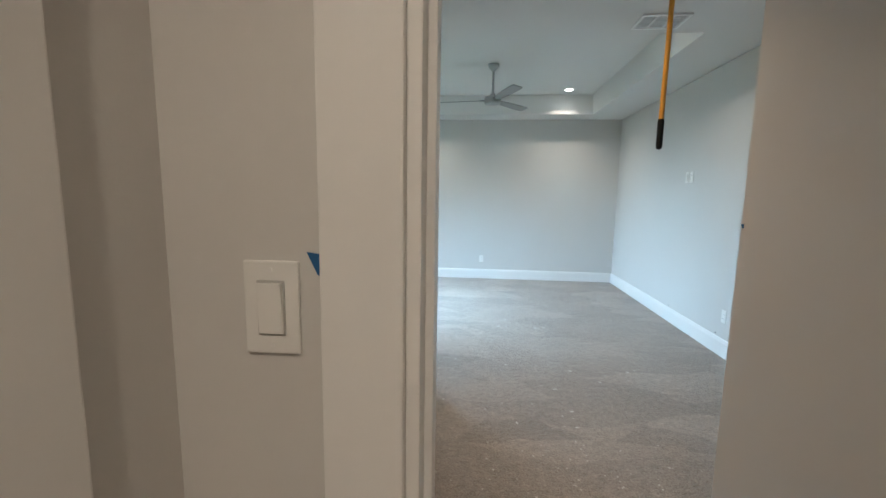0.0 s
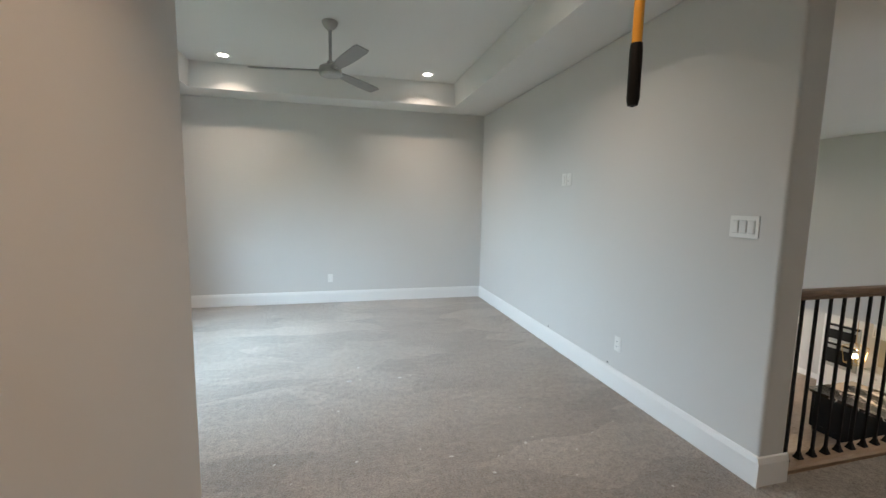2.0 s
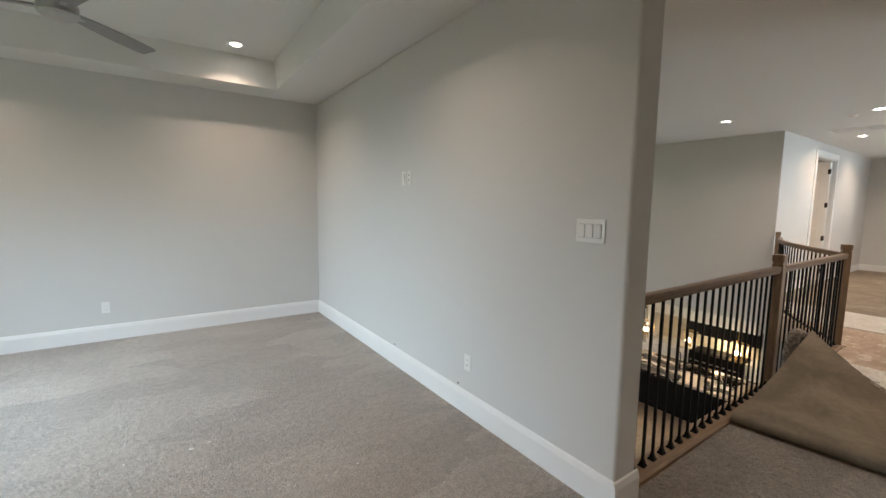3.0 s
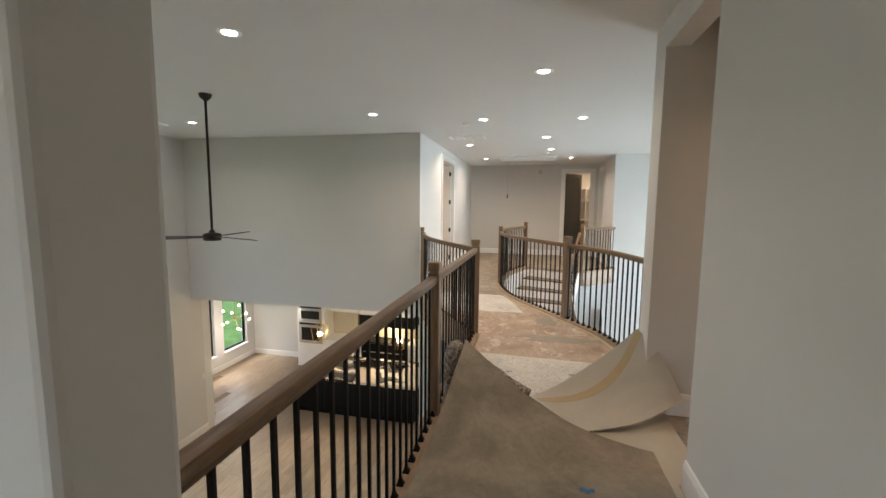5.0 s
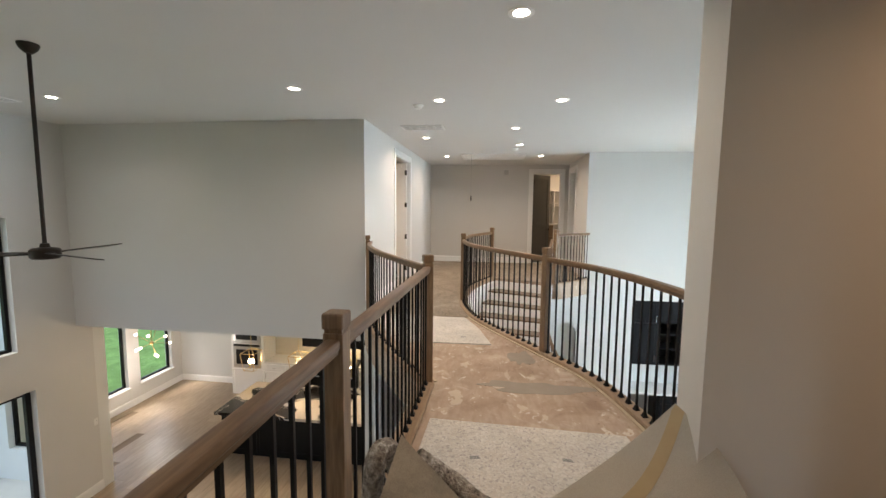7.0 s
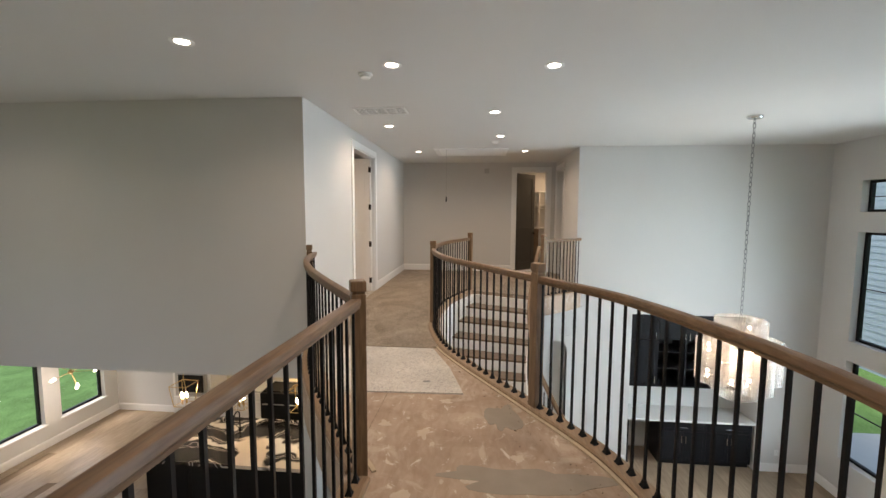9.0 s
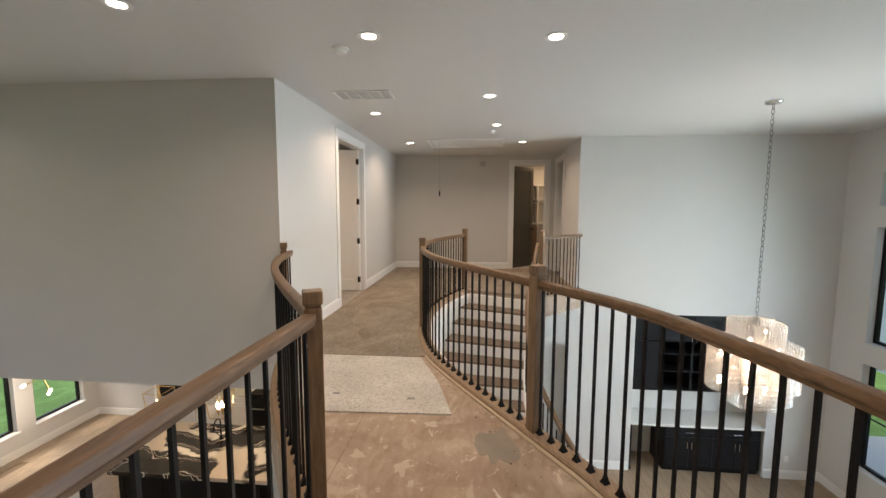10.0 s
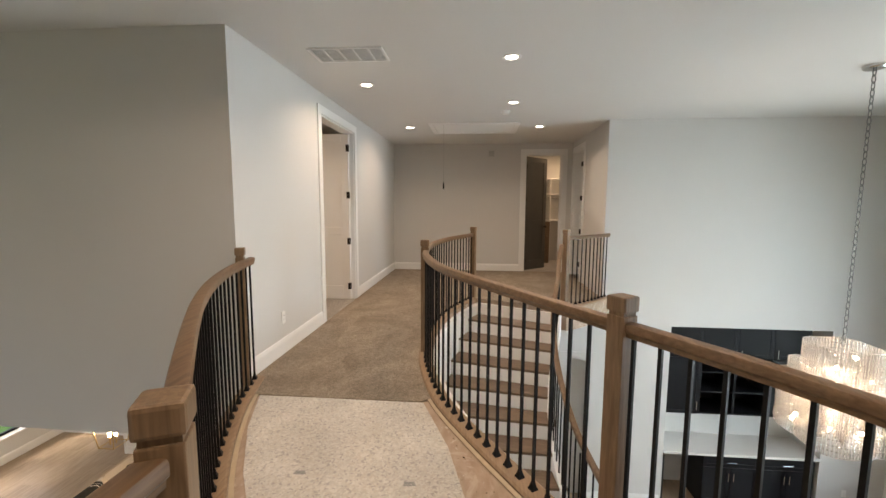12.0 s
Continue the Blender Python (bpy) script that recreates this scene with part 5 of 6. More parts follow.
def kitchen_wall():
    t = thing("oven_tower", "white tall cabinet with two stacked stainless wall ovens", "cabinet")
    part("carcass", B(13.65, KX - 0.005, 9.46, 10.38, LF, LC - 0.01), M_TRIM, t)
    for z0, z1 in ((-2.72, -2.06), (-2.06, -1.55)):
        o = part("oven", B(13.62, 13.65, 9.54, 10.30, z0 + 0.01, z1 - 0.01, bevel=0.004), M_STEEL, t, "stainless steel wall oven")
        part("oven_window", B(13.612, 13.62, 9.62, 10.22, z0 + 0.10, z1 - 0.16, bevel=0.003), M_BLACK, o, "black oven glass")
        bm = bmesh.new()
        rod(bm, (13.58, 9.60, z1 - 0.11), (13.58, 10.24, z1 - 0.11), 0.012, 10)
        part("oven_handle", bm, M_STEEL, o)
        part("control_panel", B(13.612, 13.62, 9.56, 10.28, z1 - 0.075, z1 - 0.02), M_BLACK, o)
    shaker(t, 13.65, 9.48, 10.36, LF + 0.1, -2.75, M_TRIM, "drawer")
    shaker(t, 13.65, 9.48, 9.92, -1.5, LC - 0.02, M_TRIM)
    shaker(t, 13.65, 9.92, 10.36, -1.5, LC - 0.02, M_TRIM)
    for a, b in ((8.36, 8.91), (8.91, 9.455), (5.75, 6.3), (6.3, 6.6)):
        t = thing("wall_cabinet", "white shaker kitchen wall cabinet", "cabinet", "kitchen wall cabinets")
        part("carcass", B(13.9, KX - 0.005, a, b, -1.75, LC - 0.01), M_TRIM, t)
        shaker(t, 13.9, a, b, -1.75, LC - 0.02, M_TRIM, handle=(b - 0.05, -1.62, True))
    for a, b in ((8.26, 8.86), (8.86, 9.455), (5.75, 6.3), (6.3, 6.9)):
        t = thing("base_cabinet", "white shaker kitchen base cabinet", "cabinet", "kitchen base cabinets")
        part("carcass", B(13.65, KX - 0.005, a, b, LF + 0.09, -2.57), M_TRIM, t)
        shaker(t, 13.65, a, b, LF + 0.1, -2.78, M_TRIM, handle=(b - 0.05, -2.9, True))
        shaker(t, 13.65, a, b, -2.775, -2.58, M_TRIM, "drawer", handle=((a + b) / 2, -2.68, False))
    t = thing("kitchen_worktop", "white quartz worktop along the kitchen wall", "worktop")
    part("top", B(13.62, KX - 0.005, 8.26, 9.455, -2.57, -2.53, bevel=0.003), M_QUARTZ, t)
    part("top", B(13.62, KX - 0.005, 5.75, 6.9, -2.57, -2.53, bevel=0.003), M_QUARTZ, t)
    part("backsplash", B(KX - 0.03, KX - 0.006, 5.75, 9.455, -2.53, -1.76), M_SPLASH, t, "glossy cream tiled backsplash")
    t = thing("range_cooker", "black freestanding range cooker with a steel rail", "cooker")
    part("body", B(13.58, KX - 0.04, 6.905, 8.255, LF + 0.02, -2.55, bevel=0.005), M_BLACK, t)
    for i in range(3):
        for j in range(2):
            bm = bmesh.new()
            lathe(bm, [(0.001, 0), (0.09, 0), (0.09, 0.012), (0.03, 0.02), (0.001, 0.02)], 16, pose(13.76 + 0.28 * j, 7.15 + 0.43 * i, -2.55))
            part("burner", bm, M_IRON, t)
    for i in range(3):
        part("grate", B(13.63, 14.15, 6.95 + 0.43 * i, 7.34 + 0.43 * i, -2.53, -2.515), M_IRON, t)
    bm = bmesh.new()
    rod(bm, (13.54, 6.98, -2.78), (13.54, 8.18, -2.78), 0.013, 10)
    part("rail", bm, M_STEEL, t)
    t = thing("range_hood", "black boxed range hood above the cooker", "range hood")
    part("band", B(13.55, KX - 0.005, 6.62, 8.34, -2.02, -1.70, bevel=0.004), M_BLACK, t)
    bm = bmesh.new()
    lo = [bm.verts.new(p) for p in ((13.60, 6.66, -1.70), (KX - 0.005, 6.66, -1.70), (KX - 0.005, 8.30, -1.70), (13.60, 8.30, -1.70))]
    hi = [bm.verts.new(p) for p in ((13.85, 7.0, LC - 0.005), (KX - 0.005, 7.0, LC - 0.005), (KX - 0.005, 7.96, LC - 0.005), (13.85, 7.96, LC - 0.005))]
    bm.faces.new(hi)
    bm.faces.new(lo)
    for i in range(4):
        bm.faces.new((lo[i], lo[(i + 1) % 4], hi[(i + 1) % 4], hi[i]))
    part("chimney", bm, M_TRIM, t, "white tapered chimney")
    lamp = new("hood_lamp", bpy.data.lights.new("hood_lamp", "AREA"))
    lamp.data.shape, lamp.data.size, lamp.data.size_y, lamp.data.energy, lamp.data.color = "RECTANGLE", 0.2, 1.2, 14.0, (1.0, 0.76, 0.45)
    lamp.matrix_world = look((14.0, 7.48, -2.04), (14.1, 7.48, -3.0))


M_SPLASH = mat("cream_tile", (0.66, 0.60, 0.48), 0.2, var=0.05, scale=8)
kitchen_wall()


def lantern(x, y):
    t = thing("pendant_lantern", "brass-framed glass lantern pendant with candle bulbs, lit", "pendant lamp", "pendants over the island", at=pose(x, y, 0))
    bm = bmesh.new()
    rod(bm, (0, 0, LC), (0, 0, LC - 0.025), 0.06, 18)
    part("canopy", bm, M_BRASS, t, smooth=40)
    bm = bmesh.new()
    rod(bm, (0, 0, LC - 0.02), (0, 0, -1.36), 0.005, 8)
    part("stem", bm, M_BRASS, t)
    bm = bmesh.new()
    a, b, z1, z0 = 0.15, 0.11, -1.44, -1.80
    top = [Vector((sx * a, sy * a, z1)) for sx, sy in ((-1, -1), (1, -1), (1, 1), (-1, 1))]
    bot = [Vector((sx * b, sy * b, z0)) for sx, sy in ((-1, -1), (1, -1), (1, 1), (-1, 1))]
    for i in range(4):
        for p, q in ((top[i], top[(i + 1) % 4]), (bot[i], bot[(i + 1) % 4]), (top[i], bot[i]), (top[i], Vector((0, 0, -1.36)))):
            rod(bm, p, q, 0.006, 6)
    part("frame", bm, M_BRASS, t)
    for k in range(4):
        bx, by = 0.045 * math.cos(k * math.pi / 2), 0.045 * math.sin(k * math.pi / 2)
        bm = bmesh.new()
        rod(bm, (bx, by, -1.78), (bx, by, -1.68), 0.010, 8)
        c = part("candle", bm, M_BRASS, t)
        bm = bmesh.new()
        lathe(bm, [(0.001, -1.68), (0.017, -1.665), (0.021, -1.64), (0.010, -1.605), (0.001, -1.59)], 10, pose(bx, by, 0))
        part("bulb", bm, M_BULB, c, "glowing candle bulb", smooth=60)
    lamp = new("lantern_lamp", bpy.data.lights.new("lantern_lamp", "POINT"))
    lamp.data.energy, lamp.data.shadow_soft_size, lamp.data.color = 13.0, 0.06, (1.0, 0.82, 0.60)
    lamp.location = (x, y, -1.62)
    return t


for y in (8.40, 7.38, 6.36):
    lantern(11.48, y)


def sputnik(x, y, z):
    t = thing("sputnik_chandelier", "brass starburst chandelier with round frosted bulbs, lit", "chandelier", at=pose(x, y, z))
    bm = bmesh.new()
    rod(bm, (0, 0, LC - z), (0, 0, 0.03), 0.007, 8)
    rod(bm, (0, 0, LC - z), (0, 0, LC - z - 0.02), 0.06, 16)
    part("stem", bm, M_BRASS, t)
    bm = bmesh.new()
    bmesh.ops.create_uvsphere(bm, u_segments=14, v_segments=10, radius=0.045)
    part("hub", bm, M_BRASS, t, smooth=60)
    n = 9
    for i in range(n):
        zz = 1 - 2 * (i + 0.5) / n
        r = math.sqrt(1 - zz * zz)
        d = Vector((r * math.cos(2.4 * i), r * math.sin(2.4 * i), zz))
        bm = bmesh.new()
        rod(bm, d * 0.03, d * 0.36, 0.005, 6)
        arm = part("arm", bm, M_BRASS, t)
        bm = bmesh.new()
        bmesh.ops.create_uvsphere(bm, u_segments=12, v_segments=8, radius=0.03, matrix=Matrix.Translation(d * 0.385))
        part("bulb", bm, M_GLOBE, arm, "glowing frosted bulb", smooth=60)


sputnik(12.41, 11.54, -1.73)
lamp = new("nook_lamp", bpy.data.lights.new("nook_lamp", "POINT"))
lamp.data.energy, lamp.data.shadow_soft_size, lamp.data.color = 16.0, 0.3, (1.0, 0.92, 0.82)
lamp.location = (12.41, 11.54, -2.25)


# ---- folded-back carpet and pad on the landing ----
def sheet(name, fn, nu, nv, thick, material, label, category, parent=None):
    """A curved sheet from fn(u, v), with thickness."""
    bm = bmesh.new()
    g = [[bm.verts.new(fn(i / nu, j / nv)) for j in range(nv + 1)] for i in range(nu + 1)]
    for i in range(nu):
        for j in range(nv):
            bm.faces.new((g[i][j], g[i + 1][j], g[i + 1][j + 1], g[i][j + 1]))
    ob = part(name, bm, material, parent, smooth=70)
    md = ob.modifiers.new("thick", "SOLIDIFY")
    md.thickness, md.offset = thick, 0.0
    return tagged(ob, label, category) if category else ob


def fold_a(u, v):
    """Dark tent-like fold: from its front roll (u=0) up to the ragged top edge (u=1); v runs from the railing across."""
    fx, fy = 4.47 + 0.14 * v, 4.0 - 1.30 * v
    bx, by, bz = 5.66 - 0.42 * v - 0.18 * v * (1 - v), 3.90 - 1.22 * v, 0.46 * (1 - v) ** 1.9 + 0.015
    if u < 0.12:
        a = u / 0.12 * math.pi
        x, y, z = fx + 0.03 - 0.035 * math.sin(a), fy, 0.012 + 0.03 * (1 - math.cos(a))
    else:
        k = (u - 0.12) / 0.88
        x, y = fx + 0.03 + (bx - fx - 0.03) * k, fy + (by - fy) * k
        z = 0.072 + (bz - 0.072) * k ** 1.35
        z += 0.016 * math.sin(7 * v + 2 * k) * k * (1 - v) + 0.02 * noise.noise(Vector((x * 3, y * 3, 0.3))) * k
    return Vector((x, y, max(0.012, z)))


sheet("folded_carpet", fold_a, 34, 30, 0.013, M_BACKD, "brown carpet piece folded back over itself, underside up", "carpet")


def fold_b(u, v):
    """Pale backing curling up at the wall end; u across from the walkway to the wall, v from the low edge to the raised one."""
    c00, c10, c01, c11 = Vector((5.40, 3.08, 0)), Vector((5.68, 2.385, 0)), Vector((5.84, 3.42, 0)), Vector((5.995, 2.625, 0))
    p = c00.lerp(c10, u).lerp(c01.lerp(c11, u), v)
    low, high = 0.014 + 0.155 * u ** 1.7, 0.012 + 0.553 * u ** 1.35
    z = low + (high - low) * v ** 1.15 - 0.025 * math.sin(math.pi * v) * math.sin(math.pi * u ** 1.3) + 0.09 * math.sin(math.pi * v) * u ** 4
    z += 0.010 * noise.noise(Vector((p.x * 4, p.y * 4, 2.0)))
    return Vector((p.x - 0.05 * math.sin(math.pi * u) * (1 - v) - 0.05 * math.sin(math.pi * v) * u ** 4, p.y, max(0.013, z)))


sheet("curled_carpet", fold_b, 34, 26, 0.009, M_BACK, "pale carpet backing curled up against the wall end", "carpet")
sheet("seam_tape", lambda u, v: fold_b(0.03 + 0.965 * u, min(0.99, 0.80 - 0.85 * u + 0.95 * u * u + 0.11 * v)) + Vector((-0.003, 0.001, 0.006)), 34, 5, 0.0012, M_TAPE, "yellow-brown seam tape stuck across the carpet backing", "tape")
sheet("chalk_mark", lambda u, v: fold_a(0.245 + 0.035 * v + 0.01 * math.sin(9 * u), 0.64 + 0.055 * u) + Vector((0, 0, 0.009)), 8, 4, 0.001, M_BLUE, "smudged blue marking on the carpet backing", "mark")
slab("loose_backing", [(4.68, 2.625), (4.97, 2.625), (4.97, 2.46), (5.79, 2.46), (5.86, 2.63), (5.55, 3.10), (5.05, 3.12), (4.66, 2.95)], 0.004, 0.012, M_BACK, "pale carpet backing lying flat on the deck", "carpet", kind="")
slab("carpet_4", [(4.97, 2.31), (5.805, 2.31), (5.805, 2.62), (4.97, 2.62)], -0.002, 0.003, M_CARPET, "grey carpet edge in the passage opening", "carpet")
# rolled pad beside the post, and its end lying behind the fold


def pad_roll(name, pts, r, label):
    bm = bmesh.new()
    pts = smooth_path3(pts)
    seg = 14
    rings = []
    for i, p in enumerate(pts):
        d = (pts[min(i + 1, len(pts) - 1)] - pts[max(i - 1, 0)]).normalized()
        q = d.to_track_quat("Z", "Y")
        rings.append([bm.verts.new(p + q @ Vector((math.cos(2 * math.pi * k / seg), math.sin(2 * math.pi * k / seg), 0)) * r * (1 + 0.12 * noise.noise(Vector((p.x * 9 + k, p.y * 9, p.z * 9))))) for k in range(seg)])
    for a, b in zip(rings, rings[1:]):
        for k in range(seg):
            bm.faces.new((a[k], a[(k + 1) % seg], b[(k + 1) % seg], b[k]))
    for ring in (rings[0], rings[-1]):
        c = bmesh.ops.extrude_face_region(bm, geom=[bm.faces.new(ring)])
        vs = [g for g in c["geom"] if isinstance(g, bmesh.types.BMVert)]
        m = sum((v.co for v in vs), Vector()) / len(vs)
        for v in vs:
            v.co = m + (v.co - m) * 0.55
    return tagged(part(name, bm, M_PADR, smooth=60), label, "carpet")


def smooth_path3(pts, n=6):
    P = [Vector(p) for p in pts]
    P = [2 * P[0] - P[1], *P, 2 * P[-1] - P[-2]]
    out = []
    for a, b, c, d in zip(P, P[1:], P[2:], P[3:]):
        for i in range(n):
            t = i / n
            out.append(0.5 * (2 * b + (c - a) * t + (2 * a - 5 * b + 4 * c - d) * t * t + (3 * b - a - 3 * c + d) * t ** 3))
    return out + [P[-2]]


M_PADR = speckle("rough_carpet_edge", [(0.10, 0.085, 0.075), (0.30, 0.26, 0.22), (0.52, 0.48, 0.43)], 38, bump=1.0, dist=0.02, broad=0.15)
pad_roll("rolled_carpet", [(5.50, 3.99, 0.055), (5.52, 3.99, 0.25), (5.55, 3.985, 0.42), (5.60, 3.965, 0.455), (5.66, 3.94, 0.40), (5.72, 3.92, 0.22), (5.74, 3.91, 0.07)], 0.045, "speckled carpet strip bent over beside the newel post")
pad_roll("rolled_carpet", [(5.78, 3.86, 0.30), (5.80, 3.70, 0.19), (5.77, 3.56, 0.11), (5.73, 3.43, 0.062)], 0.058, "speckled rolled carpet end lying behind the fold")
def pad(pts, z, label, marks=()):
    """A loose sheet of pad with a few printed marks."""
    t = thing("carpet_pad", label, "carpet pad")
    part("sheet", slab_bm(pts, 0.0, z), M_PAD, t)
    for x, y, a in marks:
        for k in (-1, 0, 1):
            bm = B(-0.004, 0.004, -0.03 + 0.006 * k, 0.03, z - 0.001, z + 0.0008)
            m = part("printed_mark", bm, M_GREY, t, "faded dark printed bar")
            m.matrix_basis = pose(x + 0.011 * k, y, 0, 0, 0, a)


def slab_bm(pts, z0, z1):
    bm = bmesh.new()
    r = bmesh.ops.extrude_face_region(bm, geom=[bm.faces.new([bm.verts.new((x, y, z0)) for x, y in pts])])
    bmesh.ops.translate(bm, verts=[g for g in r["geom"] if isinstance(g, bmesh.types.BMVert)], vec=(0, 0, z1 - z0))
    return bm


pad([(5.72, 2.48), (6.68, 2.62), (6.72, 3.94), (5.72, 3.96)], 0.009, "pale speckled rebond carpet pad laid on the deck", [(6.3, 3.6, 8), (6.35, 3.05, -6)])
pad([(8.40, 3.53), (8.95, 3.68), (9.48, 3.90), (9.48, 5.14), (9.06, 4.99), (8.62, 4.76), (8.36, 4.58)], 0.011, "pale speckled rebond carpet pad before the carpet edge", [(8.645, 4.455, 5), (8.61, 3.855, 4)])


def patch(cx, cy, rx, ry, material, label, seed, z=0.0015):
    bm = bmesh.new()
    n = 36
    ring = []
    for k in range(n):
        a = 2 * math.pi * k / n
        r = 1 + 0.75 * noise.noise(Vector((math.cos(a) * 1.3, math.sin(a) * 1.3, seed * 3.1))) + 0.25 * noise.noise(Vector((math.cos(a) * 2.6, math.sin(a) * 2.6, seed)))
        ring.append(bm.verts.new((cx + rx * r * math.cos(a), cy + ry * r * math.sin(a), z)))
    f = bm.faces.new(ring)
    r = bmesh.ops.extrude_face_region(bm, geom=[f])
    bmesh.ops.translate(bm, verts=[g for g in r["geom"] if isinstance(g, bmesh.types.BMVert)], vec=(0, 0, -0.003))
    return tagged(part("floor_stain", bm, material), label, "stain", kind="stuff")


M_FILL = mat("floor_filler", (0.29, 0.245, 0.20), 0.8, var=0.15, scale=9, bump=0.1, bscale=70)
M_MUD = mat("drywall_mud", (0.51, 0.42, 0.335), 0.85, var=0.12, scale=14, bump=0.1, bscale=80)
patch(7.35, 3.20, 0.13, 0.42, M_FILL, "grey levelling filler on the plywood deck", 1.0)
patch(8.06, 3.24, 0.20, 0.11, M_FILL, "small grey filler patch on the plywood deck", 2.0)
random.seed(5)
for k in range(26):
    x, y = random.uniform(6.85, 8.35), random.uniform(2.85, 4.1)
    if y < 2.75 + 0.45 * (x - 7.0) or y > 3.95 + 0.55 * max(0, x - 7.5):
        continue
    s = random.uniform(0.012, 0.05)
    patch(x, y, s * random.uniform(0.7, 1.6), s, M_MUD, "dried drywall mud spot on the plywood deck", 10.0 + k, 0.0012)
bm = bmesh.new()
random.seed(11)
for k in range(220):
    x, y = (random.gauss(1.2, 0.4), random.gauss(2.85, 0.5)) if k % 3 else (random.uniform(0.5, 2.8), random.uniform(2.7, 6.0))
    if not (0.46 < x < 2.9 and 2.0 < y < 8.2) or (x > 1.55 and y < 2.7):
        continue
    s = random.uniform(0.002, 0.006) * (1.8 if k % 9 == 0 else 1.0)
    bmesh.ops.create_icosphere(bm, subdivisions=1, radius=s, matrix=Matrix.LocRotScale((x, y, 0.004), Euler((random.random(), 0, random.random() * 6)), (random.uniform(0.8, 2.2), 1, 0.5)))
tagged(part("carpet_lint", bm, M_PLATE), "white lint and carpet trimmings scattered on the carpet", "lint", kind="stuff")
t = thing("deck_seam", "dark open joint between two plywood sheets", "joint")
for x0, x1 in ((7.34, 7.86), (7.862, 8.36)):
    part("joint", B(x0, x1, 4.1485, 4.1515, -0.001, 0.0009), M_GROUT, t)
bm = bmesh.new()
random.seed(17)
for k in range(90):
    p = random.choice([q for q in RIGHT_RAIL if 6.7 < q.x < 9.2])
    x, y, s = p.x + random.gauss(0, 0.05), p.y + 0.11 + abs(random.gauss(0, 0.14)), random.uniform(0.002, 0.005)
    bmesh.ops.create_icosphere(bm, subdivisions=1, radius=s, matrix=Matrix.LocRotScale((x, y, 0.003), Euler((random.random(), 0, random.random() * 6)), (random.uniform(0.8, 2.4), 1, 0.45)))
tagged(part("floor_debris", bm, M_GROUT), "brown splinters and crumbs swept along the base rail", "debris", kind="stuff")
# narrow strips of raw edge beside the base rails
for p, side in ((RIGHT_RAIL, 1), (LEFT_RAIL, -1)):
    bm = bmesh.new()
    q = [Vector((x, y, 0)) for x, y in shifted(p, side * 0.082)]
    sweep(bm, q, [(-0.013, 0.0), (0.013, 0.0), (0.013, 0.012), (-0.013, 0.012)])
    tagged(part("tack_strip", bm, M_TACK), "pale wooden tack strip nailed beside the base rail", "tack strip")

# ---- closet at the hall's end ----
t = thing("closet_shelving", "white closet shelves with a hanging rail", "shelf")
for z in (1.05, 1.72, 2.1):
    part("shelf", B(17.2, 17.6, 0.3, 3.2, z, z + 0.025), M_TRIM, t)
bm = bmesh.new()
rod(bm, (17.35, 0.3, 1.64), (17.35, 3.2, 1.64), 0.016, 10)
part("hanging_rail", bm, M_CHROME, t)
part("upright", B(17.2, 17.6, 1.70, 1.73, 0.0, 2.1), M_TRIM, t)
t = thing("closet_chest", "brown wooden drawer chest under the closet shelf", "chest")
part("carcass", B(17.0, 17.59, 1.75, 2.35, 0.0, 1.04), M_TREAD, t)
for k in range(3):
    part("drawer", B(16.98, 17.0, 1.77, 2.33, 0.06 + 0.33 * k, 0.36 + 0.33 * k, bevel=0.004), M_TREAD, t)


# ---- outside ----
gz = LF - 0.12
slab("ground", [(-700, -700), (700, -700), (700, 700), (-700, 700)], gz - 0.5, gz, M_LAWN, "mown green lawn", "lawn")
slab("pavement", [(0.5, 10.45), (9.9, 10.45), (9.9, 14.2), (0.5, 14.2)], gz, LF - 0.03, M_PATIO, "pale concrete patio slab", "patio")
slab("pavement_2", [(5.0, -6.2), (15.0, -6.2), (15.0, FW - 0.2), (5.0, FW - 0.2)], gz, LF - 0.06, M_PATIO, "pale concrete front walk", "pavement")
for x in (9.3, 5.4):
    t = thing("patio_column", "square white stucco patio column", "column", "patio columns")
    part("shaft", B(x, x + 0.46, 13.2, 13.66, LF - 0.03, 2.75, bevel=0.01), M_STUCCO, t)
    part("base", B(x - 0.03, x + 0.49, 13.17, 13.69, LF - 0.03, LF + 0.17, bevel=0.01), M_STUCCO, t)
# only a beam is added on the columns; the roof is left out
t = thing("patio_roof", "white beam added on top of the patio columns", "roof")
part("beam", B(1.0, 9.9, 13.2, 13.66, 2.75, 3.15, bevel=0.01), M_STUCCO, t)
t = thing("wall_sconce", "dark square outdoor wall lantern", "wall lamp", at=pose(9.9, 12.6, -0.1))
part("back_plate", B(-0.02, 0.0, -0.08, 0.08, -0.15, 0.15, bevel=0.004), M_BLACK, t)
bm = bmesh.new()
lo, hi = [[bm.verts.new(p) for p in ((-d, -w, z), (-0.02, -w, z), (-0.02, w, z), (-d, w, z))] for d, w, z in ((0.20, 0.12, -0.17), (0.08, 0.07, 0.13))]
for q in (lo, hi, *[(lo[i], lo[(i + 1) % 4], hi[(i + 1) % 4], hi[i]) for i in range(4)]):
    bm.faces.new(q)
part("shade", bm, M_GREY, t, "flared dark grey metal shade")


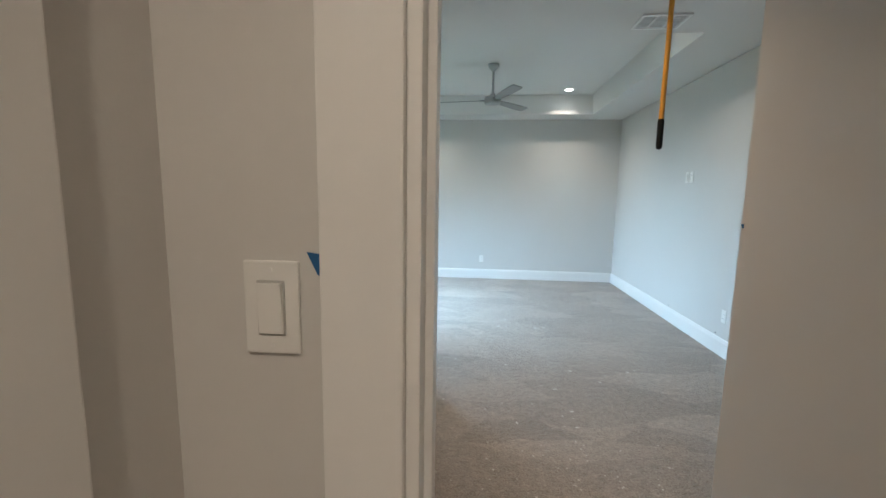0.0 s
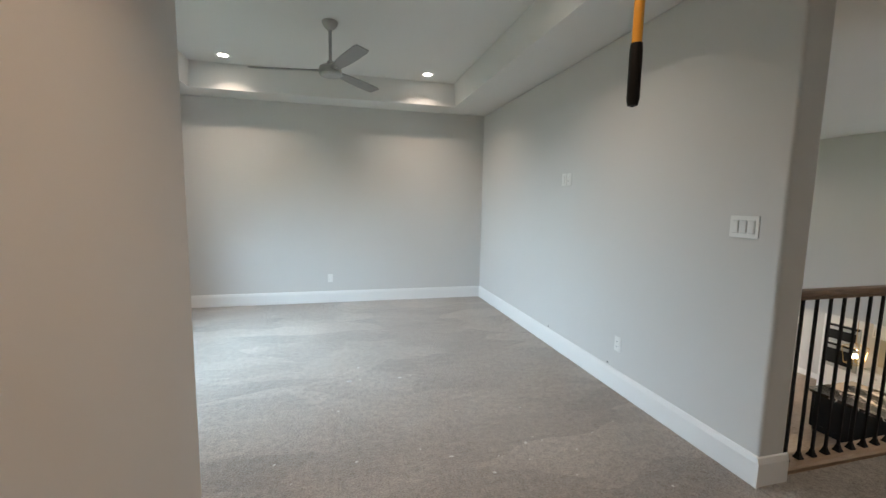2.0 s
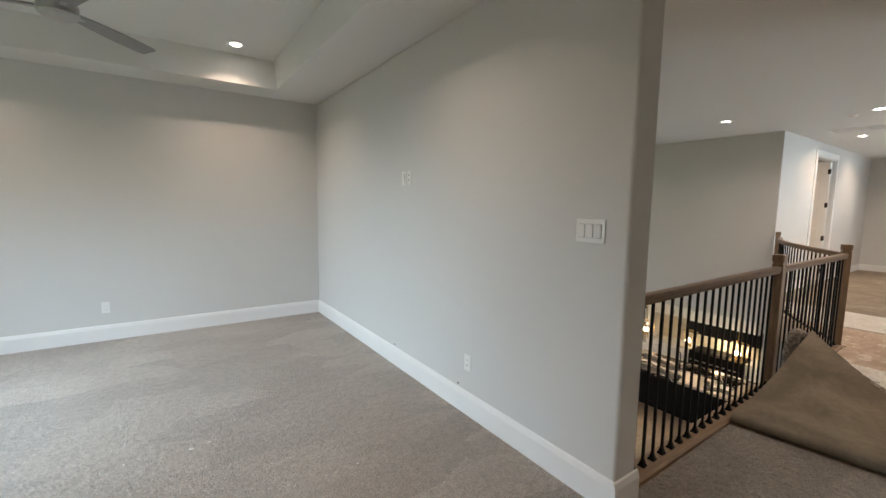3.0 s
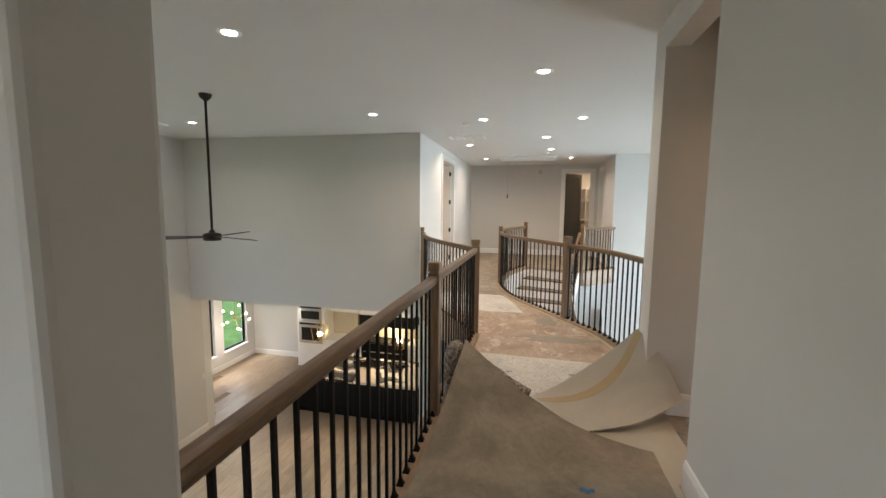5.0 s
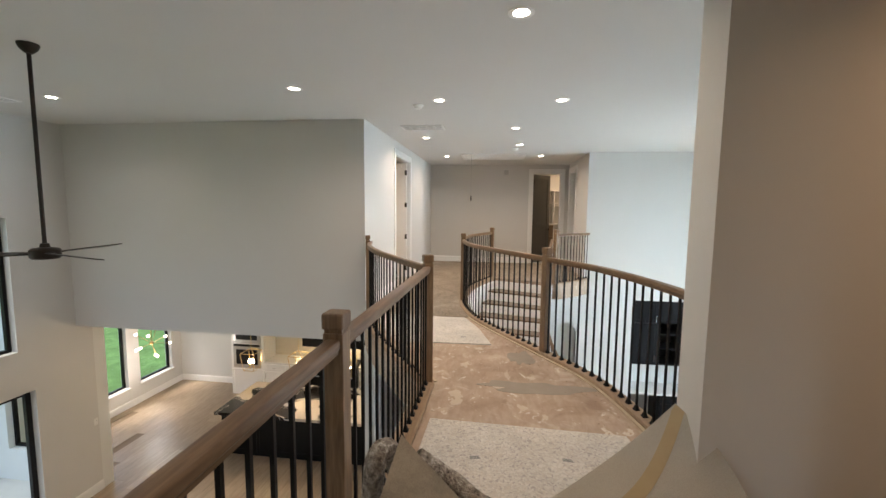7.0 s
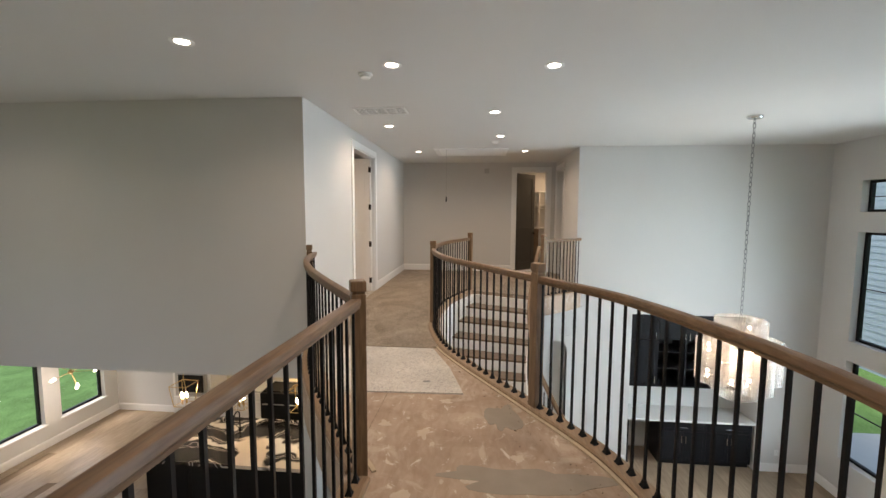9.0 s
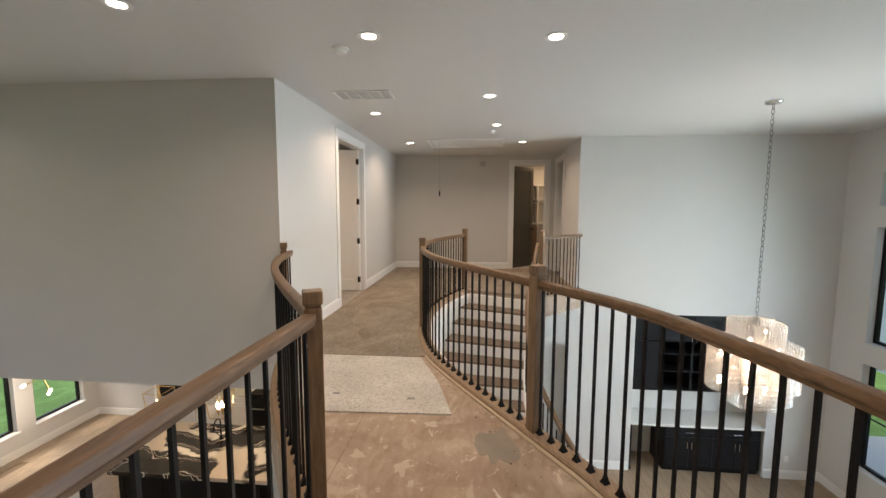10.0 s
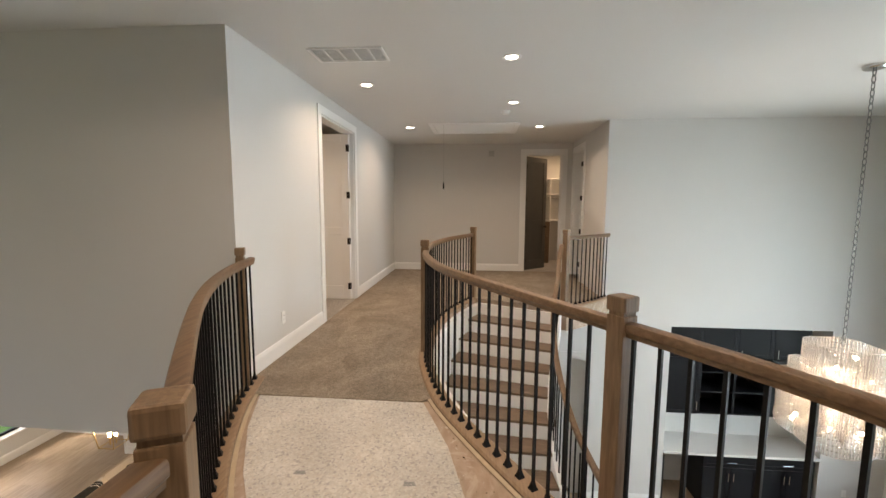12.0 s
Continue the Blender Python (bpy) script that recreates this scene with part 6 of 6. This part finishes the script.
def house(x, y, w, d, h, material, label, rz=0):
    t = thing("house", label, "house", at=pose(x, y, gz, 0, 0, rz))
    part("wall", B(-w / 2, w / 2, -d / 2, d / 2, 0, h), material, t)
    bm = bmesh.new()
    a = [bm.verts.new(p) for p in ((-w / 2 - 0.4, -d / 2 - 0.4, h), (w / 2 + 0.4, -d / 2 - 0.4, h), (w / 2 + 0.4, d / 2 + 0.4, h), (-w / 2 - 0.4, d / 2 + 0.4, h))]
    b = [bm.verts.new(p) for p in ((-w / 2 + d / 2, 0, h + d * 0.32), (w / 2 - d / 2, 0, h + d * 0.32))]
    bm.faces.new(a)
    bm.faces.new((a[0], a[1], b[1], b[0]))
    bm.faces.new((a[2], a[3], b[0], b[1]))
    bm.faces.new((a[1], a[2], b[1]))
    bm.faces.new((a[3], a[0], b[0]))
    part("roof", bm, M_ROOF, t, "grey shingle hip roof")
    for s in (-1, 1):
        for k in (-0.3, 0.0, 0.3):
            wdw = part("window", B(k * w - 0.6, k * w + 0.6, s * d / 2 - 0.06, s * d / 2 + 0.06, 0.9, 2.2), M_TRIM, t)
            part("pane", B(k * w - 0.52, k * w + 0.52, s * d / 2 - 0.07, s * d / 2 + 0.07, 0.98, 2.12), M_BLACK, wdw)
    return t


house(9.0, 46.0, 18, 9, 3.0, M_BRICK, "single-storey red brick house across the lawn", 4)
house(-16.0, 50.0, 16, 9, 3.0, M_BRICK, "single-storey red brick house beyond the garden", -6)


def neighbour():
    t = thing("neighbour_house", "grey lap-sided house wall beside the front walk", "house")
    part("wall", B(9.0, 26.0, -12.0, -9.2, gz, 4.4), M_SIDING, t)
    for k in range(34):
        z = gz + 0.5 + k * 0.21
        bm = bmesh.new()
        vs = [bm.verts.new(p) for p in ((9.0, -9.2, z), (26.0, -9.2, z), (26.0, -9.165, z), (9.0, -9.165, z), (9.0, -9.2, z + 0.22), (26.0, -9.2, z + 0.22), (26.0, -9.19, z + 0.22), (9.0, -9.19, z + 0.22))]
        for f in ((0, 1, 2, 3), (4, 5, 6, 7), (3, 2, 6, 7), (0, 3, 7, 4), (1, 2, 6, 5)):
            bm.faces.new([vs[i] for i in f])
        part("board", bm, M_SIDING, t)
    part("roof", B(8.6, 26.4, -12.4, -8.8, 4.4, 4.6, bevel=0.02), M_ROOF, t)


M_SIDING = mat("grey_siding", (0.30, 0.34, 0.38), 0.7, var=0.12, scale=5, fine=0.3)
neighbour()


def leaf_crown(name, clumps, material, seed, size=0.16, per=60):
    rnd = random.Random(seed)
    verts, faces = [], []
    for cx, cy, cz, r in clumps:
        for k in range(per):
            d = Vector((rnd.gauss(0, 1), rnd.gauss(0, 1), rnd.gauss(0, 1))).normalized() * r * rnd.uniform(0.55, 1.05)
            p = Vector((cx, cy, cz)) + d
            u = Vector((rnd.gauss(0, 1), rnd.gauss(0, 1), rnd.gauss(0, 1))).normalized()
            w = u.cross(Vector((rnd.gauss(0, 1), rnd.gauss(0, 1), rnd.gauss(0, 1)))).normalized()
            s = size * rnd.uniform(0.6, 1.4)
            b = len(verts)
            verts += [p - u * s, p + w * s * 0.5, p + u * s, p - w * s * 0.5]
            faces.append((b, b + 1, b + 2, b + 3))
    me = bpy.data.meshes.new(name)
    me.from_pydata(verts, [], faces)
    me.materials.append(material)
    return me


def tree(seed, label):
    rnd = random.Random(seed)
    t = thing("tree", label, "tree", "garden trees")
    bm = bmesh.new()
    h = rnd.uniform(2.2, 3.0)
    rod(bm, (0, 0, 0), (0.1, 0.05, h), 0.2, 10, 0.12)
    clumps = []
    for k in range(9):
        a = k * 2.4
        r = rnd.uniform(1.0, 2.3)
        e = Vector((r * math.cos(a), r * math.sin(a), h + rnd.uniform(0.4, 3.4)))
        rod(bm, (0.1, 0.05, h - 0.3), e, 0.07, 6, 0.02)
        clumps.append((e.x, e.y, e.z, rnd.uniform(0.8, 1.3)))
    part("trunk", bm, M_BARK, t, "grey-brown trunk and limbs")
    o = new("crown", leaf_crown("crown", clumps, M_LEAF, seed, 0.2, 130))
    o.parent = t
    tagged(o, "uneven leafy green crown", kind="stuff")
    return t


M_BARK = mat("bark", (0.11, 0.085, 0.065), 0.9, var=0.25, scale=12, bump=0.4, bscale=40)
ta, tb = tree(3, "broad green tree on the lawn"), tree(8, "uneven green tree at the garden's edge")
random.seed(21)
ta.matrix_basis, tb.matrix_basis = pose(6.0, 34.0, gz), pose(-6, 38, gz)
for k in range(26):
    x = -60 + 5.2 * k + random.uniform(-1.5, 1.5)
    y = 62 + random.uniform(-4, 6)
    m = pose(x, y, gz, 0, 0, random.uniform(0, 360))
    copy_thing(ta if k % 2 else tb, m).scale = (1.5, 1.5, random.uniform(1.3, 1.8))
for k in range(8):
    copy_thing(tb if k % 2 else ta, pose(-2 + 6 * k, -26 - (k % 3) * 3, gz, 0, 0, 50 * k)).scale = (1.3, 1.3, 1.5)
t = thing("shrub", "low green shrub in the front bed", "shrub", at=pose(14.6, -7.4, gz))
o = new("foliage", leaf_crown("foliage", [(0, 0, 0.5, 0.6), (0.7, 0.1, 0.5, 0.55), (-0.7, 0, 0.45, 0.5), (0.2, 0.2, 0.9, 0.5)], M_LEAF, 4, 0.09, 220))
o.parent = t
bm = bmesh.new()
rod(bm, (0, 0, 0), (0, 0, 0.6), 0.03, 6)
part("stem", bm, M_BARK, t)

# ---- oak planks of the lower floor ----
def plank_mesh(L):
    bm = bmesh.new()
    box(bm, 0.0015, L - 0.0015, 0.0015, 0.1885, -0.012, 0.0)
    return mesh_of(bm, "plank", M_PLANK)


M_PLANKS = M_PLANK.copy()
M_PLANKS.name = "floor_plank_far"
for node in list(M_PLANKS.node_tree.nodes):
    if node.bl_idname == "ShaderNodeObjectInfo":
        geo = M_PLANKS.node_tree.nodes.new("ShaderNodeNewGeometry")
        for link in list(node.outputs["Random"].links):
            M_PLANKS.node_tree.links.new(geo.outputs["Random Per Island"], link.to_socket)
deck = bpy.data.objects["floor_4"]
PLK = {L: plank_mesh(L) for L in (1.2, 1.8, 2.4)}
rnd = random.Random(9)
verts, faces, made = [], [], 0
y = FW
while y < NY - 0.02:
    x = 3.0 - rnd.uniform(0, 1.5)
    while x < 15.5:
        L = rnd.choice((1.2, 1.8, 2.4))
        if y > GW and x < 10.0:
            x += L
            continue
        near = 9.6 < x + L / 2 < 14.3 and (6.0 < y < 12.3 or -2.8 < y < 0.4)
        if near and made < 300:
            o = new("plank", PLK[L])
            o.parent = deck
            o.location = (x, y, LF)
            made += 1
        else:
            b = len(verts)
            lo = 3.05 if y > 2.2 else 6.15
            if x + L < lo + 0.05:
                x += L
                continue
            for dx in (max(0.0015, lo - x), min(L, 15.5 - x) - 0.0015):
                for dy in (0.0015, 0.1885):
                    for dz in (-0.012, 0.0):
                        verts.append((x + dx, y + dy, LF + dz))
            faces += [[b + i for i in f] for f in ((0, 1, 3, 2), (4, 6, 7, 5), (0, 4, 5, 1), (2, 3, 7, 6), (0, 2, 6, 4), (1, 5, 7, 3))]
        x += L
    y += 0.19
me = bpy.data.meshes.new("planks")
me.from_pydata(verts, [], faces)
me.materials.append(M_PLANKS)
o = new("planks", me)
o.parent = deck
tagged(o, "oak floor planks in the rest of the lower floor", kind="stuff")
